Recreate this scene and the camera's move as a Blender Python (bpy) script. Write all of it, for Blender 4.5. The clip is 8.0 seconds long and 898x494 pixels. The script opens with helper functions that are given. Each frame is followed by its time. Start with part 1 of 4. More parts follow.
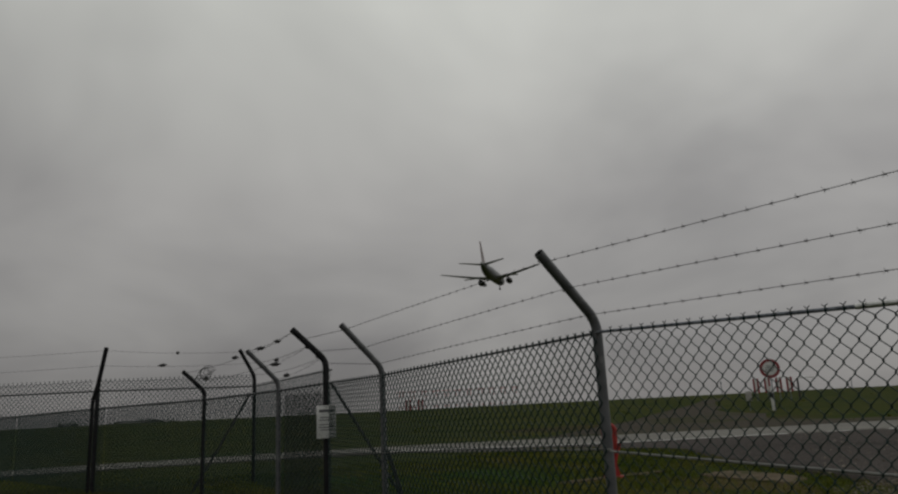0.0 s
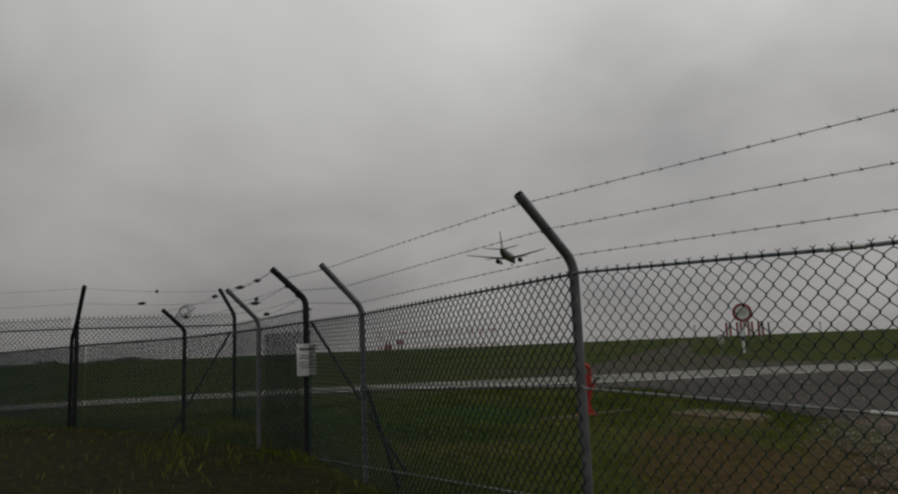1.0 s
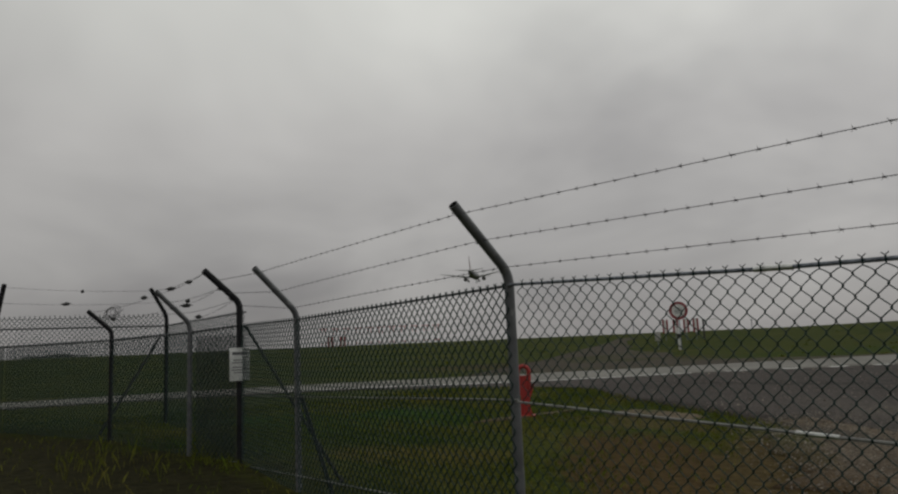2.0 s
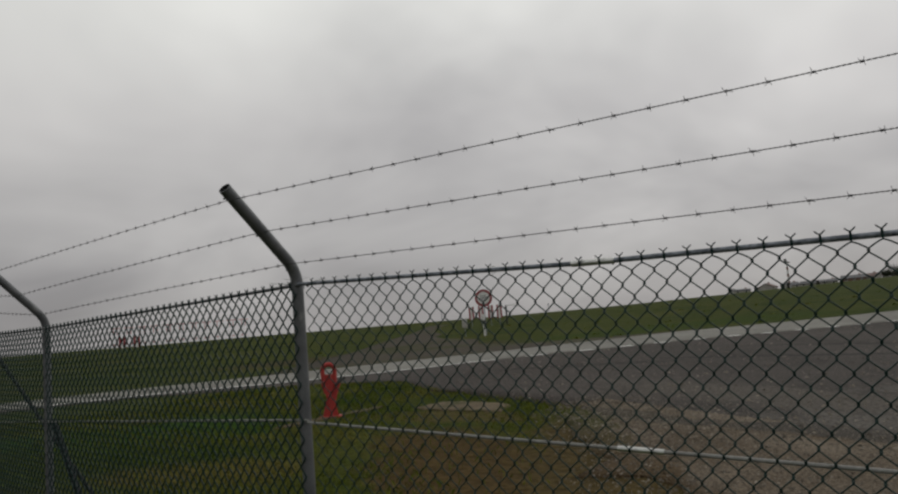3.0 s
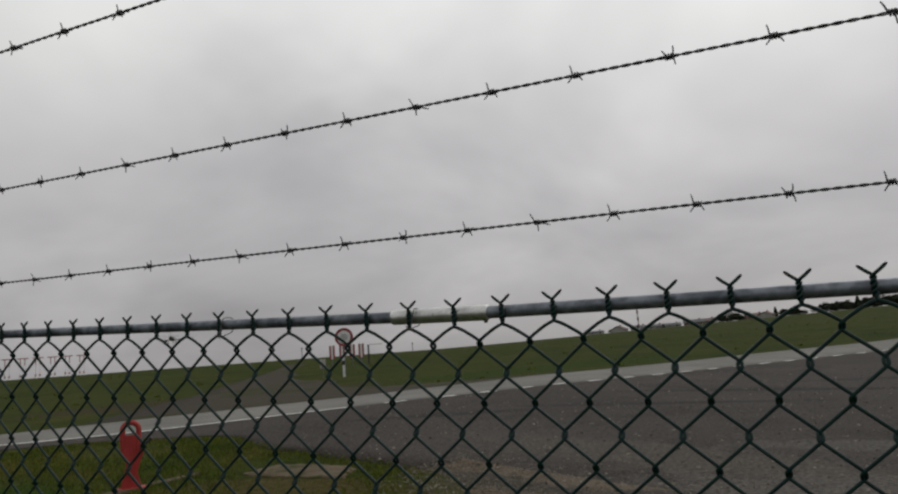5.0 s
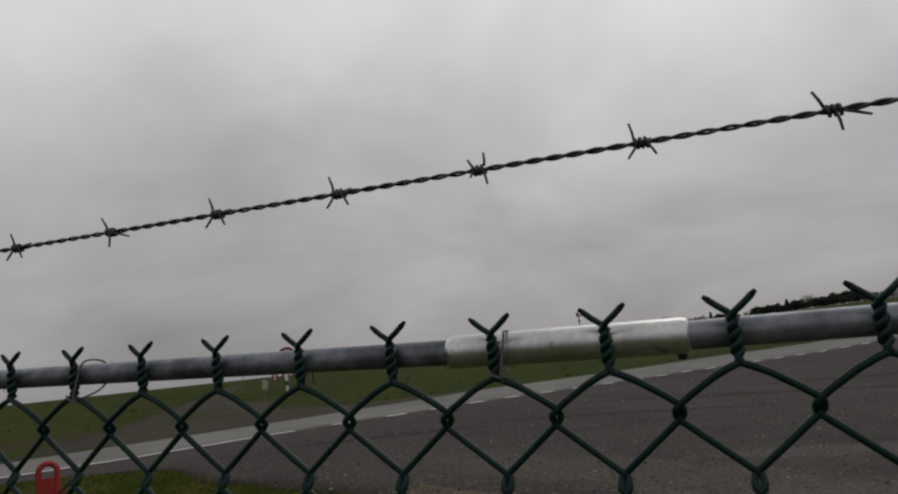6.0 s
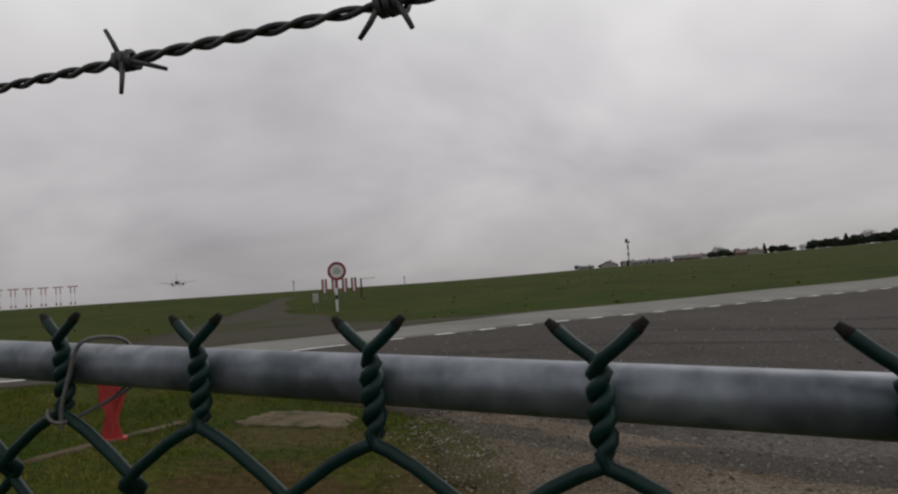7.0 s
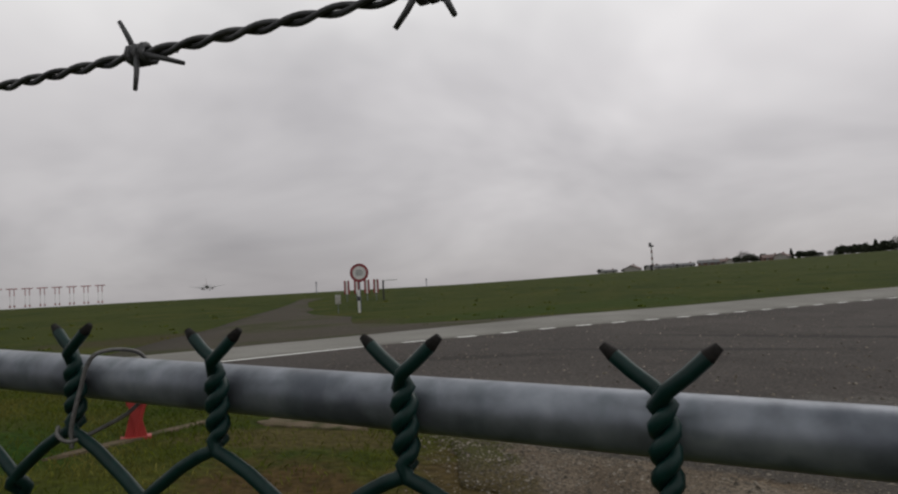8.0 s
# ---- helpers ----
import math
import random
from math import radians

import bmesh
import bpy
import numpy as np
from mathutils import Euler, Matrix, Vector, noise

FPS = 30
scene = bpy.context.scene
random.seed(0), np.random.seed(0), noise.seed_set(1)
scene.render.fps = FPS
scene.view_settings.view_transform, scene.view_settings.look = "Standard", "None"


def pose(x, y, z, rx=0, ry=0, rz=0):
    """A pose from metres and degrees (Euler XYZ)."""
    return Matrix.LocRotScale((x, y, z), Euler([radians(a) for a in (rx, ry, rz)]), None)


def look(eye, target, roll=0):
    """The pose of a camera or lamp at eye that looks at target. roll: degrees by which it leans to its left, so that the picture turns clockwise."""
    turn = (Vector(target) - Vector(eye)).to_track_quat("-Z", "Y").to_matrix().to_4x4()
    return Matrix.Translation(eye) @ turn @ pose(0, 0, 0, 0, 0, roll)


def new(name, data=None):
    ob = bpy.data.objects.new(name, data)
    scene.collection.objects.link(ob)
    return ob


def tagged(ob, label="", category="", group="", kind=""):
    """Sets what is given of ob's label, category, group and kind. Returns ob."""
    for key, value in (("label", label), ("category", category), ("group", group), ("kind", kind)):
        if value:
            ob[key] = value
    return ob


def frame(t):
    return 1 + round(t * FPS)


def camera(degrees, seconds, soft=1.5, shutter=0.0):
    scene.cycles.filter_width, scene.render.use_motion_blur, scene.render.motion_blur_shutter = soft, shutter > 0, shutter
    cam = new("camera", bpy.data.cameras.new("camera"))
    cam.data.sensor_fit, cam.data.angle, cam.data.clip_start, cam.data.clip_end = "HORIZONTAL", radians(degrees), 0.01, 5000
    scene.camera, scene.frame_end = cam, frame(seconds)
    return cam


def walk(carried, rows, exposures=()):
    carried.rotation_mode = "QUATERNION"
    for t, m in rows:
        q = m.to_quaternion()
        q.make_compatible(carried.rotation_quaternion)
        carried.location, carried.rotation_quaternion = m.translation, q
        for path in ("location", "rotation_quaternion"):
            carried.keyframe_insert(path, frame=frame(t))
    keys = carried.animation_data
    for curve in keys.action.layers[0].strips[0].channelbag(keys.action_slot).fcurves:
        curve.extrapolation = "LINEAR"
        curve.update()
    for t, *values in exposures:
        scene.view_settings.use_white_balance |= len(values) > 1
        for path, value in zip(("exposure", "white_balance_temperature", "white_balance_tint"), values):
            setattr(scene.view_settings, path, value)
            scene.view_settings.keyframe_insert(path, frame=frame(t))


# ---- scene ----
cam = camera(64.45, 8.0, soft=2.3)
WALK = [
    (0.00, 1.7323, -2.6489, 1.7104, 58.221, 12.804, 2.772),
    (0.50, 1.7510, -2.6527, 1.6937, 56.781, 10.403, 2.652),
    (1.00, 1.7468, -2.6515, 1.6945, 56.568, 8.124, 2.370),
    (1.20, 1.7716, -2.6703, 1.6851, 56.200, 6.770, 1.847),
    (2.30, 1.6466, -2.4459, 1.8054, 48.277, 7.465, 2.439),
    (2.50, 1.5830, -2.3544, 1.8065, 44.187, 6.262, 2.067),
    (2.80, 1.4815, -2.2266, 1.8224, 38.607, 5.564, 2.848),
    (3.00, 1.4011, -2.1253, 1.8510, 37.090, 5.891, 4.702),
    (3.20, 1.3268, -2.0007, 1.8646, 34.200, 2.556, 5.374),
    (3.30, 1.3112, -1.9313, 1.8611, 33.819, 1.363, 6.885),
    (3.50, 1.2971, -1.7944, 1.8719, 34.909, 4.533, 8.276),
    (3.60, 1.2817, -1.7216, 1.8848, 36.724, 5.783, 7.157),
    (3.80, 1.2598, -1.5893, 1.8980, 34.178, 7.015, 3.959),
    (4.00, 1.2124, -1.4705, 1.9044, 29.464, 6.487, 3.499),
    (4.20, 1.1455, -1.3701, 1.9000, 27.867, 6.883, 3.334),
    (4.50, 0.9999, -1.1999, 1.9226, 27.920, 7.600, 3.338),
    (5.80, 0.6072, -0.5027, 1.9833, 22.847, 8.845, 5.723),
    (6.00, 0.4956, -0.4407, 2.0001, 21.868, 8.820, 6.102),
    (6.20, 0.4215, -0.3763, 2.0166, 18.744, 7.891, 6.343),
    (6.50, 0.3379, -0.3020, 2.0121, 21.018, 5.100, 4.399),
    (6.70, 0.3056, -0.2602, 2.0248, 25.159, 2.876, 5.197),
    (7.00, 0.2598, -0.2018, 2.0422, 25.511, 2.746, 3.710),
    (7.20, 0.2457, -0.1827, 2.0453, 26.864, 3.807, 3.294),
    (7.50, 0.2404, -0.1801, 2.0500, 26.499, 3.108, 3.209),
    (8.00, 0.2464, -0.1855, 2.0463, 27.269, 3.052, 3.146),
]
walk(cam, [(t, pose(x, y, z, 90 + pitch, roll, yaw)) for t, x, y, z, yaw, pitch, roll in WALK],
     exposures=[(0.0, -0.42, 6600, 7), (1.0, -0.19, 6600, 7), (2.5, 0.02, 6600, 7), (3.0, 0.2, 6550, 8), (3.5, 0.45, 6520, 9), (4.0, 0.35, 6520, 8), (4.5, 0.23, 6500, 8), (5.2, 0.15, 6450, 10), (6.0, -0.06, 6460, 11), (6.5, -0.06, 6460, 11), (7.0, 0.28, 6460, 11), (8.0, 0.40, 6460, 11)])

# ---- sky and sun: a closed layer of grey cloud ----
SUN_EL, SUN_AZ = 42.0, 10.0
world = bpy.data.worlds.new("overcast")
scene.world = world
world.use_nodes = True
wn, wl = world.node_tree.nodes, world.node_tree.links
wn.clear()


def wnode(kind, **kw):
    n = wn.new(kind)
    for k, v in kw.items():
        if k == "operation":
            n.operation = v
        elif k == "blend":
            n.blend_type = v
    return n


sky = wn.new("ShaderNodeTexSky")
sky.sky_type, sky.sun_disc = "NISHITA", False
sky.sun_elevation, sky.sun_rotation = radians(SUN_EL), radians(SUN_AZ)
coord = wn.new("ShaderNodeTexCoord")
sep = wn.new("ShaderNodeSeparateXYZ")
wl.new(coord.outputs["Generated"], sep.inputs[0])
up = wnode("ShaderNodeMath", operation="MAXIMUM")
up.inputs[1].default_value = 0.0
wl.new(sep.outputs["Z"], up.inputs[0])
lift = wnode("ShaderNodeMath", operation="ADD")
lift.inputs[1].default_value = 0.38
wl.new(up.outputs[0], lift.inputs[0])
flat = wn.new("ShaderNodeCombineXYZ")
for axis in (0, 1):
    d = wnode("ShaderNodeMath", operation="DIVIDE")
    wl.new(sep.outputs[axis], d.inputs[0])
    wl.new(lift.outputs[0], d.inputs[1])
    wl.new(d.outputs[0], flat.inputs[axis])
clouds = wn.new("ShaderNodeTexNoise")
clouds.inputs["Scale"].default_value = 1.25
clouds.inputs["Detail"].default_value = 4.0
clouds.inputs["Roughness"].default_value = 0.53
clouds.inputs["Distortion"].default_value = 0.3
wl.new(flat.outputs[0], clouds.inputs["Vector"])
ramp = wn.new("ShaderNodeValToRGB")
ramp.color_ramp.elements[0].position, ramp.color_ramp.elements[0].color = 0.33, (0.76, 0.755, 0.76, 1)
ramp.color_ramp.elements[1].position, ramp.color_ramp.elements[1].color = 0.67, (1.16, 1.155, 1.14, 1)
wl.new(clouds.outputs["Fac"], ramp.inputs["Fac"])
deck = wn.new("ShaderNodeValToRGB")
e = deck.color_ramp.elements
e[0].position, e[0].color = 0.0, (0.292, 0.283, 0.288, 1)
e[1].position, e[1].color = 1.0, (0.52, 0.525, 0.515, 1)
m1 = e.new(0.10)
m1.color = (0.375, 0.364, 0.370, 1)
m2 = e.new(0.28)
m2.color = (0.52, 0.508, 0.512, 1)
m3 = e.new(0.52)
m3.color = (0.76, 0.765, 0.75, 1)
wl.new(up.outputs[0], deck.inputs["Fac"])
mul = wnode("ShaderNodeMixRGB", blend="MULTIPLY")
mul.inputs["Fac"].default_value = 1.0
wl.new(deck.outputs["Color"], mul.inputs["Color1"])
wl.new(ramp.outputs["Color"], mul.inputs["Color2"])
# the cloud layer is a little thinner towards the sun's side
aim = wn.new("ShaderNodeVectorMath")
aim.operation = "DOT_PRODUCT"
aim.inputs[1].default_value = (0.50, 0.866, 0.0)
wl.new(coord.outputs["Generated"], aim.inputs[0])
side_gain = wnode("ShaderNodeMath", operation="MULTIPLY_ADD")
side_gain.inputs[1].default_value, side_gain.inputs[2].default_value = 0.20, 0.93
wl.new(aim.outputs["Value"], side_gain.inputs[0])
mul2 = wnode("ShaderNodeMixRGB", blend="MULTIPLY")
mul2.inputs["Fac"].default_value = 1.0
wl.new(mul.outputs["Color"], mul2.inputs["Color1"])
wl.new(side_gain.outputs[0], mul2.inputs["Color2"])
thin = wn.new("ShaderNodeBackground")
thin.inputs["Strength"].default_value = 0.05
wl.new(sky.outputs["Color"], thin.inputs["Color"])
thick = wn.new("ShaderNodeBackground")
thick.inputs["Strength"].default_value = 1.0
wl.new(mul2.outputs["Color"], thick.inputs["Color"])
mixw = wn.new("ShaderNodeMixShader")
mixw.inputs["Fac"].default_value = 0.96
wl.new(thin.outputs[0], mixw.inputs[1])
wl.new(thick.outputs[0], mixw.inputs[2])
wout = wn.new("ShaderNodeOutputWorld")
wl.new(mixw.outputs[0], wout.inputs["Surface"])

sun = new("sun", bpy.data.lights.new("sun", "SUN"))
sun.data.energy, sun.data.angle, sun.data.color = 0.38, radians(35), (1.0, 0.97, 0.93)
a = radians(SUN_AZ)
sun.matrix_world = look((60 * math.sin(a), 60 * math.cos(a), 60 * math.tan(radians(SUN_EL))), (0, 0, 0))


# ---- materials ----
def material(name, stops, scale=4.0, rough=0.8, metal=0.0, bump=0.2, fine=60.0, spread=(0.3, 0.7), detail=5.0, second=None, dist=0.01, island=0.0, piece=0.0, spec=0.5, grains=0.28, patches=()):
    """A surface of two or more colours mixed by coarse noise, with finer grain and relief. Sizes in 1/m."""
    m = bpy.data.materials.new(name)
    m.use_nodes = True
    n, l = m.node_tree.nodes, m.node_tree.links
    b = n["Principled BSDF"]
    b.inputs["Roughness"].default_value, b.inputs["Metallic"].default_value, b.inputs["Specular IOR Level"].default_value = rough, metal, spec
    g = n.new("ShaderNodeNewGeometry")
    big = n.new("ShaderNodeTexNoise")
    big.inputs["Scale"].default_value, big.inputs["Detail"].default_value = scale, detail
    l.new(g.outputs["Position"], big.inputs["Vector"])
    r = n.new("ShaderNodeValToRGB")
    r.color_ramp.elements[0].position, r.color_ramp.elements[1].position = spread
    r.color_ramp.elements[0].color = (*stops[0], 1)
    r.color_ramp.elements[1].color = (*stops[-1], 1)
    for i, c in enumerate(stops[1:-1], 1):
        k = r.color_ramp.elements.new(spread[0] + (spread[1] - spread[0]) * i / (len(stops) - 1))
        k.color = (*c, 1)
    l.new(big.outputs["Fac"], r.inputs["Fac"])
    small = n.new("ShaderNodeTexNoise")
    small.inputs["Scale"].default_value, small.inputs["Detail"].default_value = fine, 4.0
    l.new(g.outputs["Position"], small.inputs["Vector"])
    grain = n.new("ShaderNodeMapRange")
    grain.inputs["From Min"].default_value, grain.inputs["From Max"].default_value = 0.3, 0.7
    grain.inputs["To Min"].default_value, grain.inputs["To Max"].default_value = 1 - grains, 1 + grains
    l.new(small.outputs["Fac"], grain.inputs["Value"])
    mx = n.new("ShaderNodeMixRGB")
    mx.blend_type = "MULTIPLY"
    mx.inputs["Fac"].default_value = 1.0
    l.new(r.outputs["Color"], mx.inputs["Color1"])
    l.new(grain.outputs["Result"], mx.inputs["Color2"])
    last = mx.outputs["Color"]
    if second:
        col, sc2, lo, hi = second
        pn = n.new("ShaderNodeTexNoise")
        pn.inputs["Scale"].default_value, pn.inputs["Detail"].default_value = sc2, 6.0
        l.new(g.outputs["Position"], pn.inputs["Vector"])
        pm = n.new("ShaderNodeMapRange")
        pm.inputs["From Min"].default_value, pm.inputs["From Max"].default_value = lo, hi
        l.new(pn.outputs["Fac"], pm.inputs["Value"])
        m2_ = n.new("ShaderNodeMixRGB")
        l.new(pm.outputs["Result"], m2_.inputs["Fac"])
        l.new(last, m2_.inputs["Color1"])
        tn = n.new("ShaderNodeMixRGB")
        tn.blend_type = "MULTIPLY"
        tn.inputs["Fac"].default_value = 1.0
        tn.inputs["Color1"].default_value = (*col, 1)
        l.new(grain.outputs["Result"], tn.inputs["Color2"])
        l.new(tn.outputs["Color"], m2_.inputs["Color2"])
        last = m2_.outputs["Color"]
    for (cx, cy, turn, sx, sy, edge), col in patches:
        # worn spots and patches of other tone: each a turned ellipse with a ragged edge
        mp = n.new("ShaderNodeMapping")
        mp.vector_type = "TEXTURE"
        mp.inputs["Location"].default_value = (cx, cy, 0)
        mp.inputs["Rotation"].default_value = (0, 0, radians(turn))
        mp.inputs["Scale"].default_value = (sx, sy, 1000)
        l.new(g.outputs["Position"], mp.inputs["Vector"])
        ln = n.new("ShaderNodeVectorMath")
        ln.operation = "LENGTH"
        l.new(mp.outputs["Vector"], ln.inputs[0])
        rg = n.new("ShaderNodeTexNoise")
        rg.inputs["Scale"].default_value, rg.inputs["Detail"].default_value, rg.inputs["Roughness"].default_value = 2.2, 8.0, 0.65
        l.new(g.outputs["Position"], rg.inputs["Vector"])
        sm = n.new("ShaderNodeMath")
        sm.operation = "MULTIPLY_ADD"
        l.new(rg.outputs["Fac"], sm.inputs[0])
        sm.inputs[1].default_value = 2.4 * edge
        l.new(ln.outputs["Value"], sm.inputs[2])
        fm = n.new("ShaderNodeMapRange")
        fm.inputs["From Min"].default_value, fm.inputs["From Max"].default_value = 0.75 + 1.2 * edge, 1.15 + 1.2 * edge
        fm.inputs["To Min"].default_value, fm.inputs["To Max"].default_value = 1.0, 0.0
        l.new(sm.outputs[0], fm.inputs["Value"])
        mc = n.new("ShaderNodeMixRGB")
        l.new(fm.outputs["Result"], mc.inputs["Fac"])
        l.new(last, mc.inputs["Color1"])
        tint = n.new("ShaderNodeMixRGB")
        tint.blend_type = "MULTIPLY"
        tint.inputs["Fac"].default_value = 1.0
        tint.inputs["Color1"].default_value = (*col, 1)
        l.new(grain.outputs["Result"], tint.inputs["Color2"])
        l.new(tint.outputs["Color"], mc.inputs["Color2"])
        last = mc.outputs["Color"]
    if island or piece:
        src = g.outputs["Random Per Island"] if island else n.new("ShaderNodeObjectInfo").outputs["Random"]
        amt = island or piece
        im = n.new("ShaderNodeMapRange")
        im.inputs["To Min"].default_value, im.inputs["To Max"].default_value = 1 - amt, 1 + amt
        l.new(src, im.inputs["Value"])
        m3_ = n.new("ShaderNodeMixRGB")
        m3_.blend_type = "MULTIPLY"
        m3_.inputs["Fac"].default_value = 1.0
        l.new(last, m3_.inputs["Color1"])
        l.new(im.outputs["Result"], m3_.inputs["Color2"])
        last = m3_.outputs["Color"]
    l.new(last, b.inputs["Base Color"])
    if bump:
        bp = n.new("ShaderNodeBump")
        bp.inputs["Strength"].default_value, bp.inputs["Distance"].default_value = bump, dist
        l.new(small.outputs["Fac"], bp.inputs["Height"])
        l.new(bp.outputs["Normal"], b.inputs["Normal"])
    return m


GRASS = material("grass", [(0.0160, 0.0310, 0.0034), (0.0320, 0.0430, 0.0050), (0.0570, 0.0550, 0.0098)], 0.45, 0.95, 0, 0.8, 11, (0.34, 0.68), 10, ((0.0400, 0.0490, 0.0072), 0.085, 0.44, 0.66), 0.07, spec=0.05, grains=0.38,
                 patches=(((-2.5, 3.2, -42, 2.6, 0.95, 0.55), (0.0589, 0.0391, 0.0149)), ((-4.6, 5.6, 20, 1.3, 0.5, 0.6), (0.0618, 0.0517, 0.0181)), ((-7.6, 3.2, 60, 1.6, 0.6, 0.7), (0.0566, 0.0485, 0.0149)), ((-1.5, 3.7, -58, 2.6, 0.75, 0.6), (0.0592, 0.0432, 0.0169)), ((-8.0, 3.0, 40, 2.4, 1.3, 0.5), (0.0193, 0.0455, 0.0037)), ((-4.9, 2.0, 30, 1.1, 0.6, 0.6), (0.0667, 0.0565, 0.0124)), ((-18.5, 19.5, 55, 7, 3.2, 0.5), (0.0467, 0.0407, 0.0181)), ((-8.0, -2.6, 20, 6.5, 2.6, 0.4), (0.0215, 0.0200, 0.0088)), ((-9.5, 31.0, 58, 9, 3.0, 0.6), (0.0285, 0.0450, 0.0046))))
BLADE = material("grass_blade", [(0.0480, 0.0800, 0.0082), (0.0930, 0.1080, 0.0150), (0.1650, 0.1480, 0.0400)], 0.9, 0.85, 0, 0, 10, (0.3, 0.72), 4, island=0.4, spec=0.08)
ASPHALT = material("asphalt", [(0.0440, 0.0383, 0.0347), (0.0630, 0.0546, 0.0495)], 0.30, 0.92, 0, 0.25, 22, (0.3, 0.7), 10, ((0.0352, 0.0300, 0.0270), 0.5, 0.54, 0.74), 0.02, spec=0.10, grains=0.60,
                   patches=(((1.5, 19.0, 12, 5.5, 0.35, 0.7), (0.030, 0.027, 0.025)), ((-2.2, 15.0, 20, 3.4, 0.25, 0.7), (0.031, 0.028, 0.026)), ((6.0, 24.0, 25, 6.0, 0.5, 0.7), (0.032, 0.029, 0.027)), ((-1.0, 8.6, -18, 3.2, 0.9, 0.8), (0.074, 0.065, 0.056)), ((1.6, 7.2, 4, 2.6, 0.7, 0.8), (0.084, 0.076, 0.068)), ((2.6, 10.4, 15, 3.0, 0.5, 0.8), (0.078, 0.071, 0.064)), ((-5.8, 12.2, 40, 2.2, 0.3, 0.7), (0.034, 0.030, 0.027))))
CONCRETE_ROAD = material("road_concrete", [(0.1452, 0.1390, 0.1250), (0.2068, 0.2006, 0.1830)], 0.5, 0.9, 0, 0.3, 30, (0.3, 0.7), 7, spec=0.15)
SLAB = material("stained_slab", [(0.088, 0.066, 0.042), (0.138, 0.110, 0.076)], 2.5, 0.95, 0, 0.4, 40, (0.3, 0.7), 7, ((0.05, 0.052, 0.02), 4, 0.50, 0.64), 0.01, spec=0.1)
TRACK = material("dirt_track", [(0.046, 0.039, 0.029), (0.064, 0.055, 0.043)], 0.3, 0.95, 0, 0.5, 14, (0.3, 0.7), 8, ((0.036, 0.038, 0.012), 0.30, 0.50, 0.66), spec=0.08, grains=0.4)
GRAVEL = material("gravel", [(0.086, 0.066, 0.046), (0.152, 0.124, 0.095)], 0.9, 0.95, 0, 0.8, 34, (0.3, 0.7), 9, ((0.090, 0.064, 0.040), 0.8, 0.50, 0.66), 0.04, spec=0.1, grains=0.62,
                  patches=(((-2.75, 5.9, -62, 1.1, 0.40, 0.8), (0.050, 0.050, 0.014)), ((-2.0, 4.7, -55, 1.0, 0.42, 0.8), (0.066, 0.052, 0.024)), ((-1.2, 3.7, -55, 1.1, 0.45, 0.8), (0.080, 0.056, 0.032)), ((-0.3, 2.5, -60, 1.3, 0.45, 0.8), (0.076, 0.054, 0.032)), ((-2.2, 6.5, -20, 0.9, 0.30, 0.9), (0.064, 0.056, 0.044)), ((0.4, 6.2, -6, 2.2, 0.35, 0.9), (0.060, 0.053, 0.046))))
PAINT = material("road_paint", [(0.52, 0.52, 0.50), (0.68, 0.68, 0.66)], 3, 0.8, 0, 0.1, 120)
PEBBLE = material("pebbles", [(0.092, 0.078, 0.062), (0.23, 0.205, 0.172)], 9, 0.9, 0, 0.2, 90, island=0.6, spec=0.1)
ZINC = material("galvanised_steel", [(0.100, 0.111, 0.132), (0.245, 0.264, 0.300)], 46, 0.42, 0.48, 0.07, 150, (0.36, 0.62), 5, ((0.080, 0.097, 0.112), 75, 0.54, 0.74), 0.0003, spec=0.22, grains=0.12)
POST = material("post_steel", [(0.088, 0.091, 0.098), (0.142, 0.146, 0.154)], 9, 0.6, 0.3, 0.1, 200, (0.3, 0.7), 6, ((0.19, 0.19, 0.195), 14, 0.60, 0.74), 0.001, grains=0.18)
# a much darker, duller steel than POST, for corner posts and braces
DARK_POST = material("dull_post_steel", [(0.014, 0.014, 0.016), (0.026, 0.026, 0.029)], 9, 0.75, 0.1, 0.1, 200, (0.3, 0.7), 6, ((0.05, 0.05, 0.053), 14, 0.66, 0.78), 0.001, spec=0.2, grains=0.15)
# red antenna paint, lightened to carry the haze of distance in its colour
ANTENNA = material("antenna_paint_hazed", [(0.30, 0.12, 0.12), (0.38, 0.17, 0.17)], 1, 0.7, 0, 0, 8)
SLEEVE = material("sleeve_aluminium", [(0.54, 0.54, 0.53), (0.76, 0.76, 0.74)], 38, 0.36, 0.85, 0.06, 220, (0.3, 0.7), 6, ((0.22, 0.215, 0.19), 70, 0.62, 0.74), 0.0004, grains=0.12)
PALE_RAIL = material("weathered_rail_steel", [(0.19, 0.19, 0.18), (0.30, 0.30, 0.285)], 14, 0.6, 0.2, 0.05, 150, (0.3, 0.7), 5, ((0.13, 0.125, 0.11), 22, 0.58, 0.72), 0.0004, grains=0.12)
GREEN = material("green_coated_wire", [(0.0022, 0.0175, 0.0160), (0.0044, 0.0275, 0.0245)], 60, 0.42, 0.0, 0.10, 420, (0.3, 0.7), 4, ((0.0180, 0.0235, 0.0215), 120, 0.66, 0.85), 0.0004, spec=0.24, grains=0.16)
BARBED = material("barbed_wire_steel", [(0.040, 0.040, 0.044), (0.085, 0.085, 0.088)], 50, 0.55, 0.5, 0.15, 500, dist=0.0005)
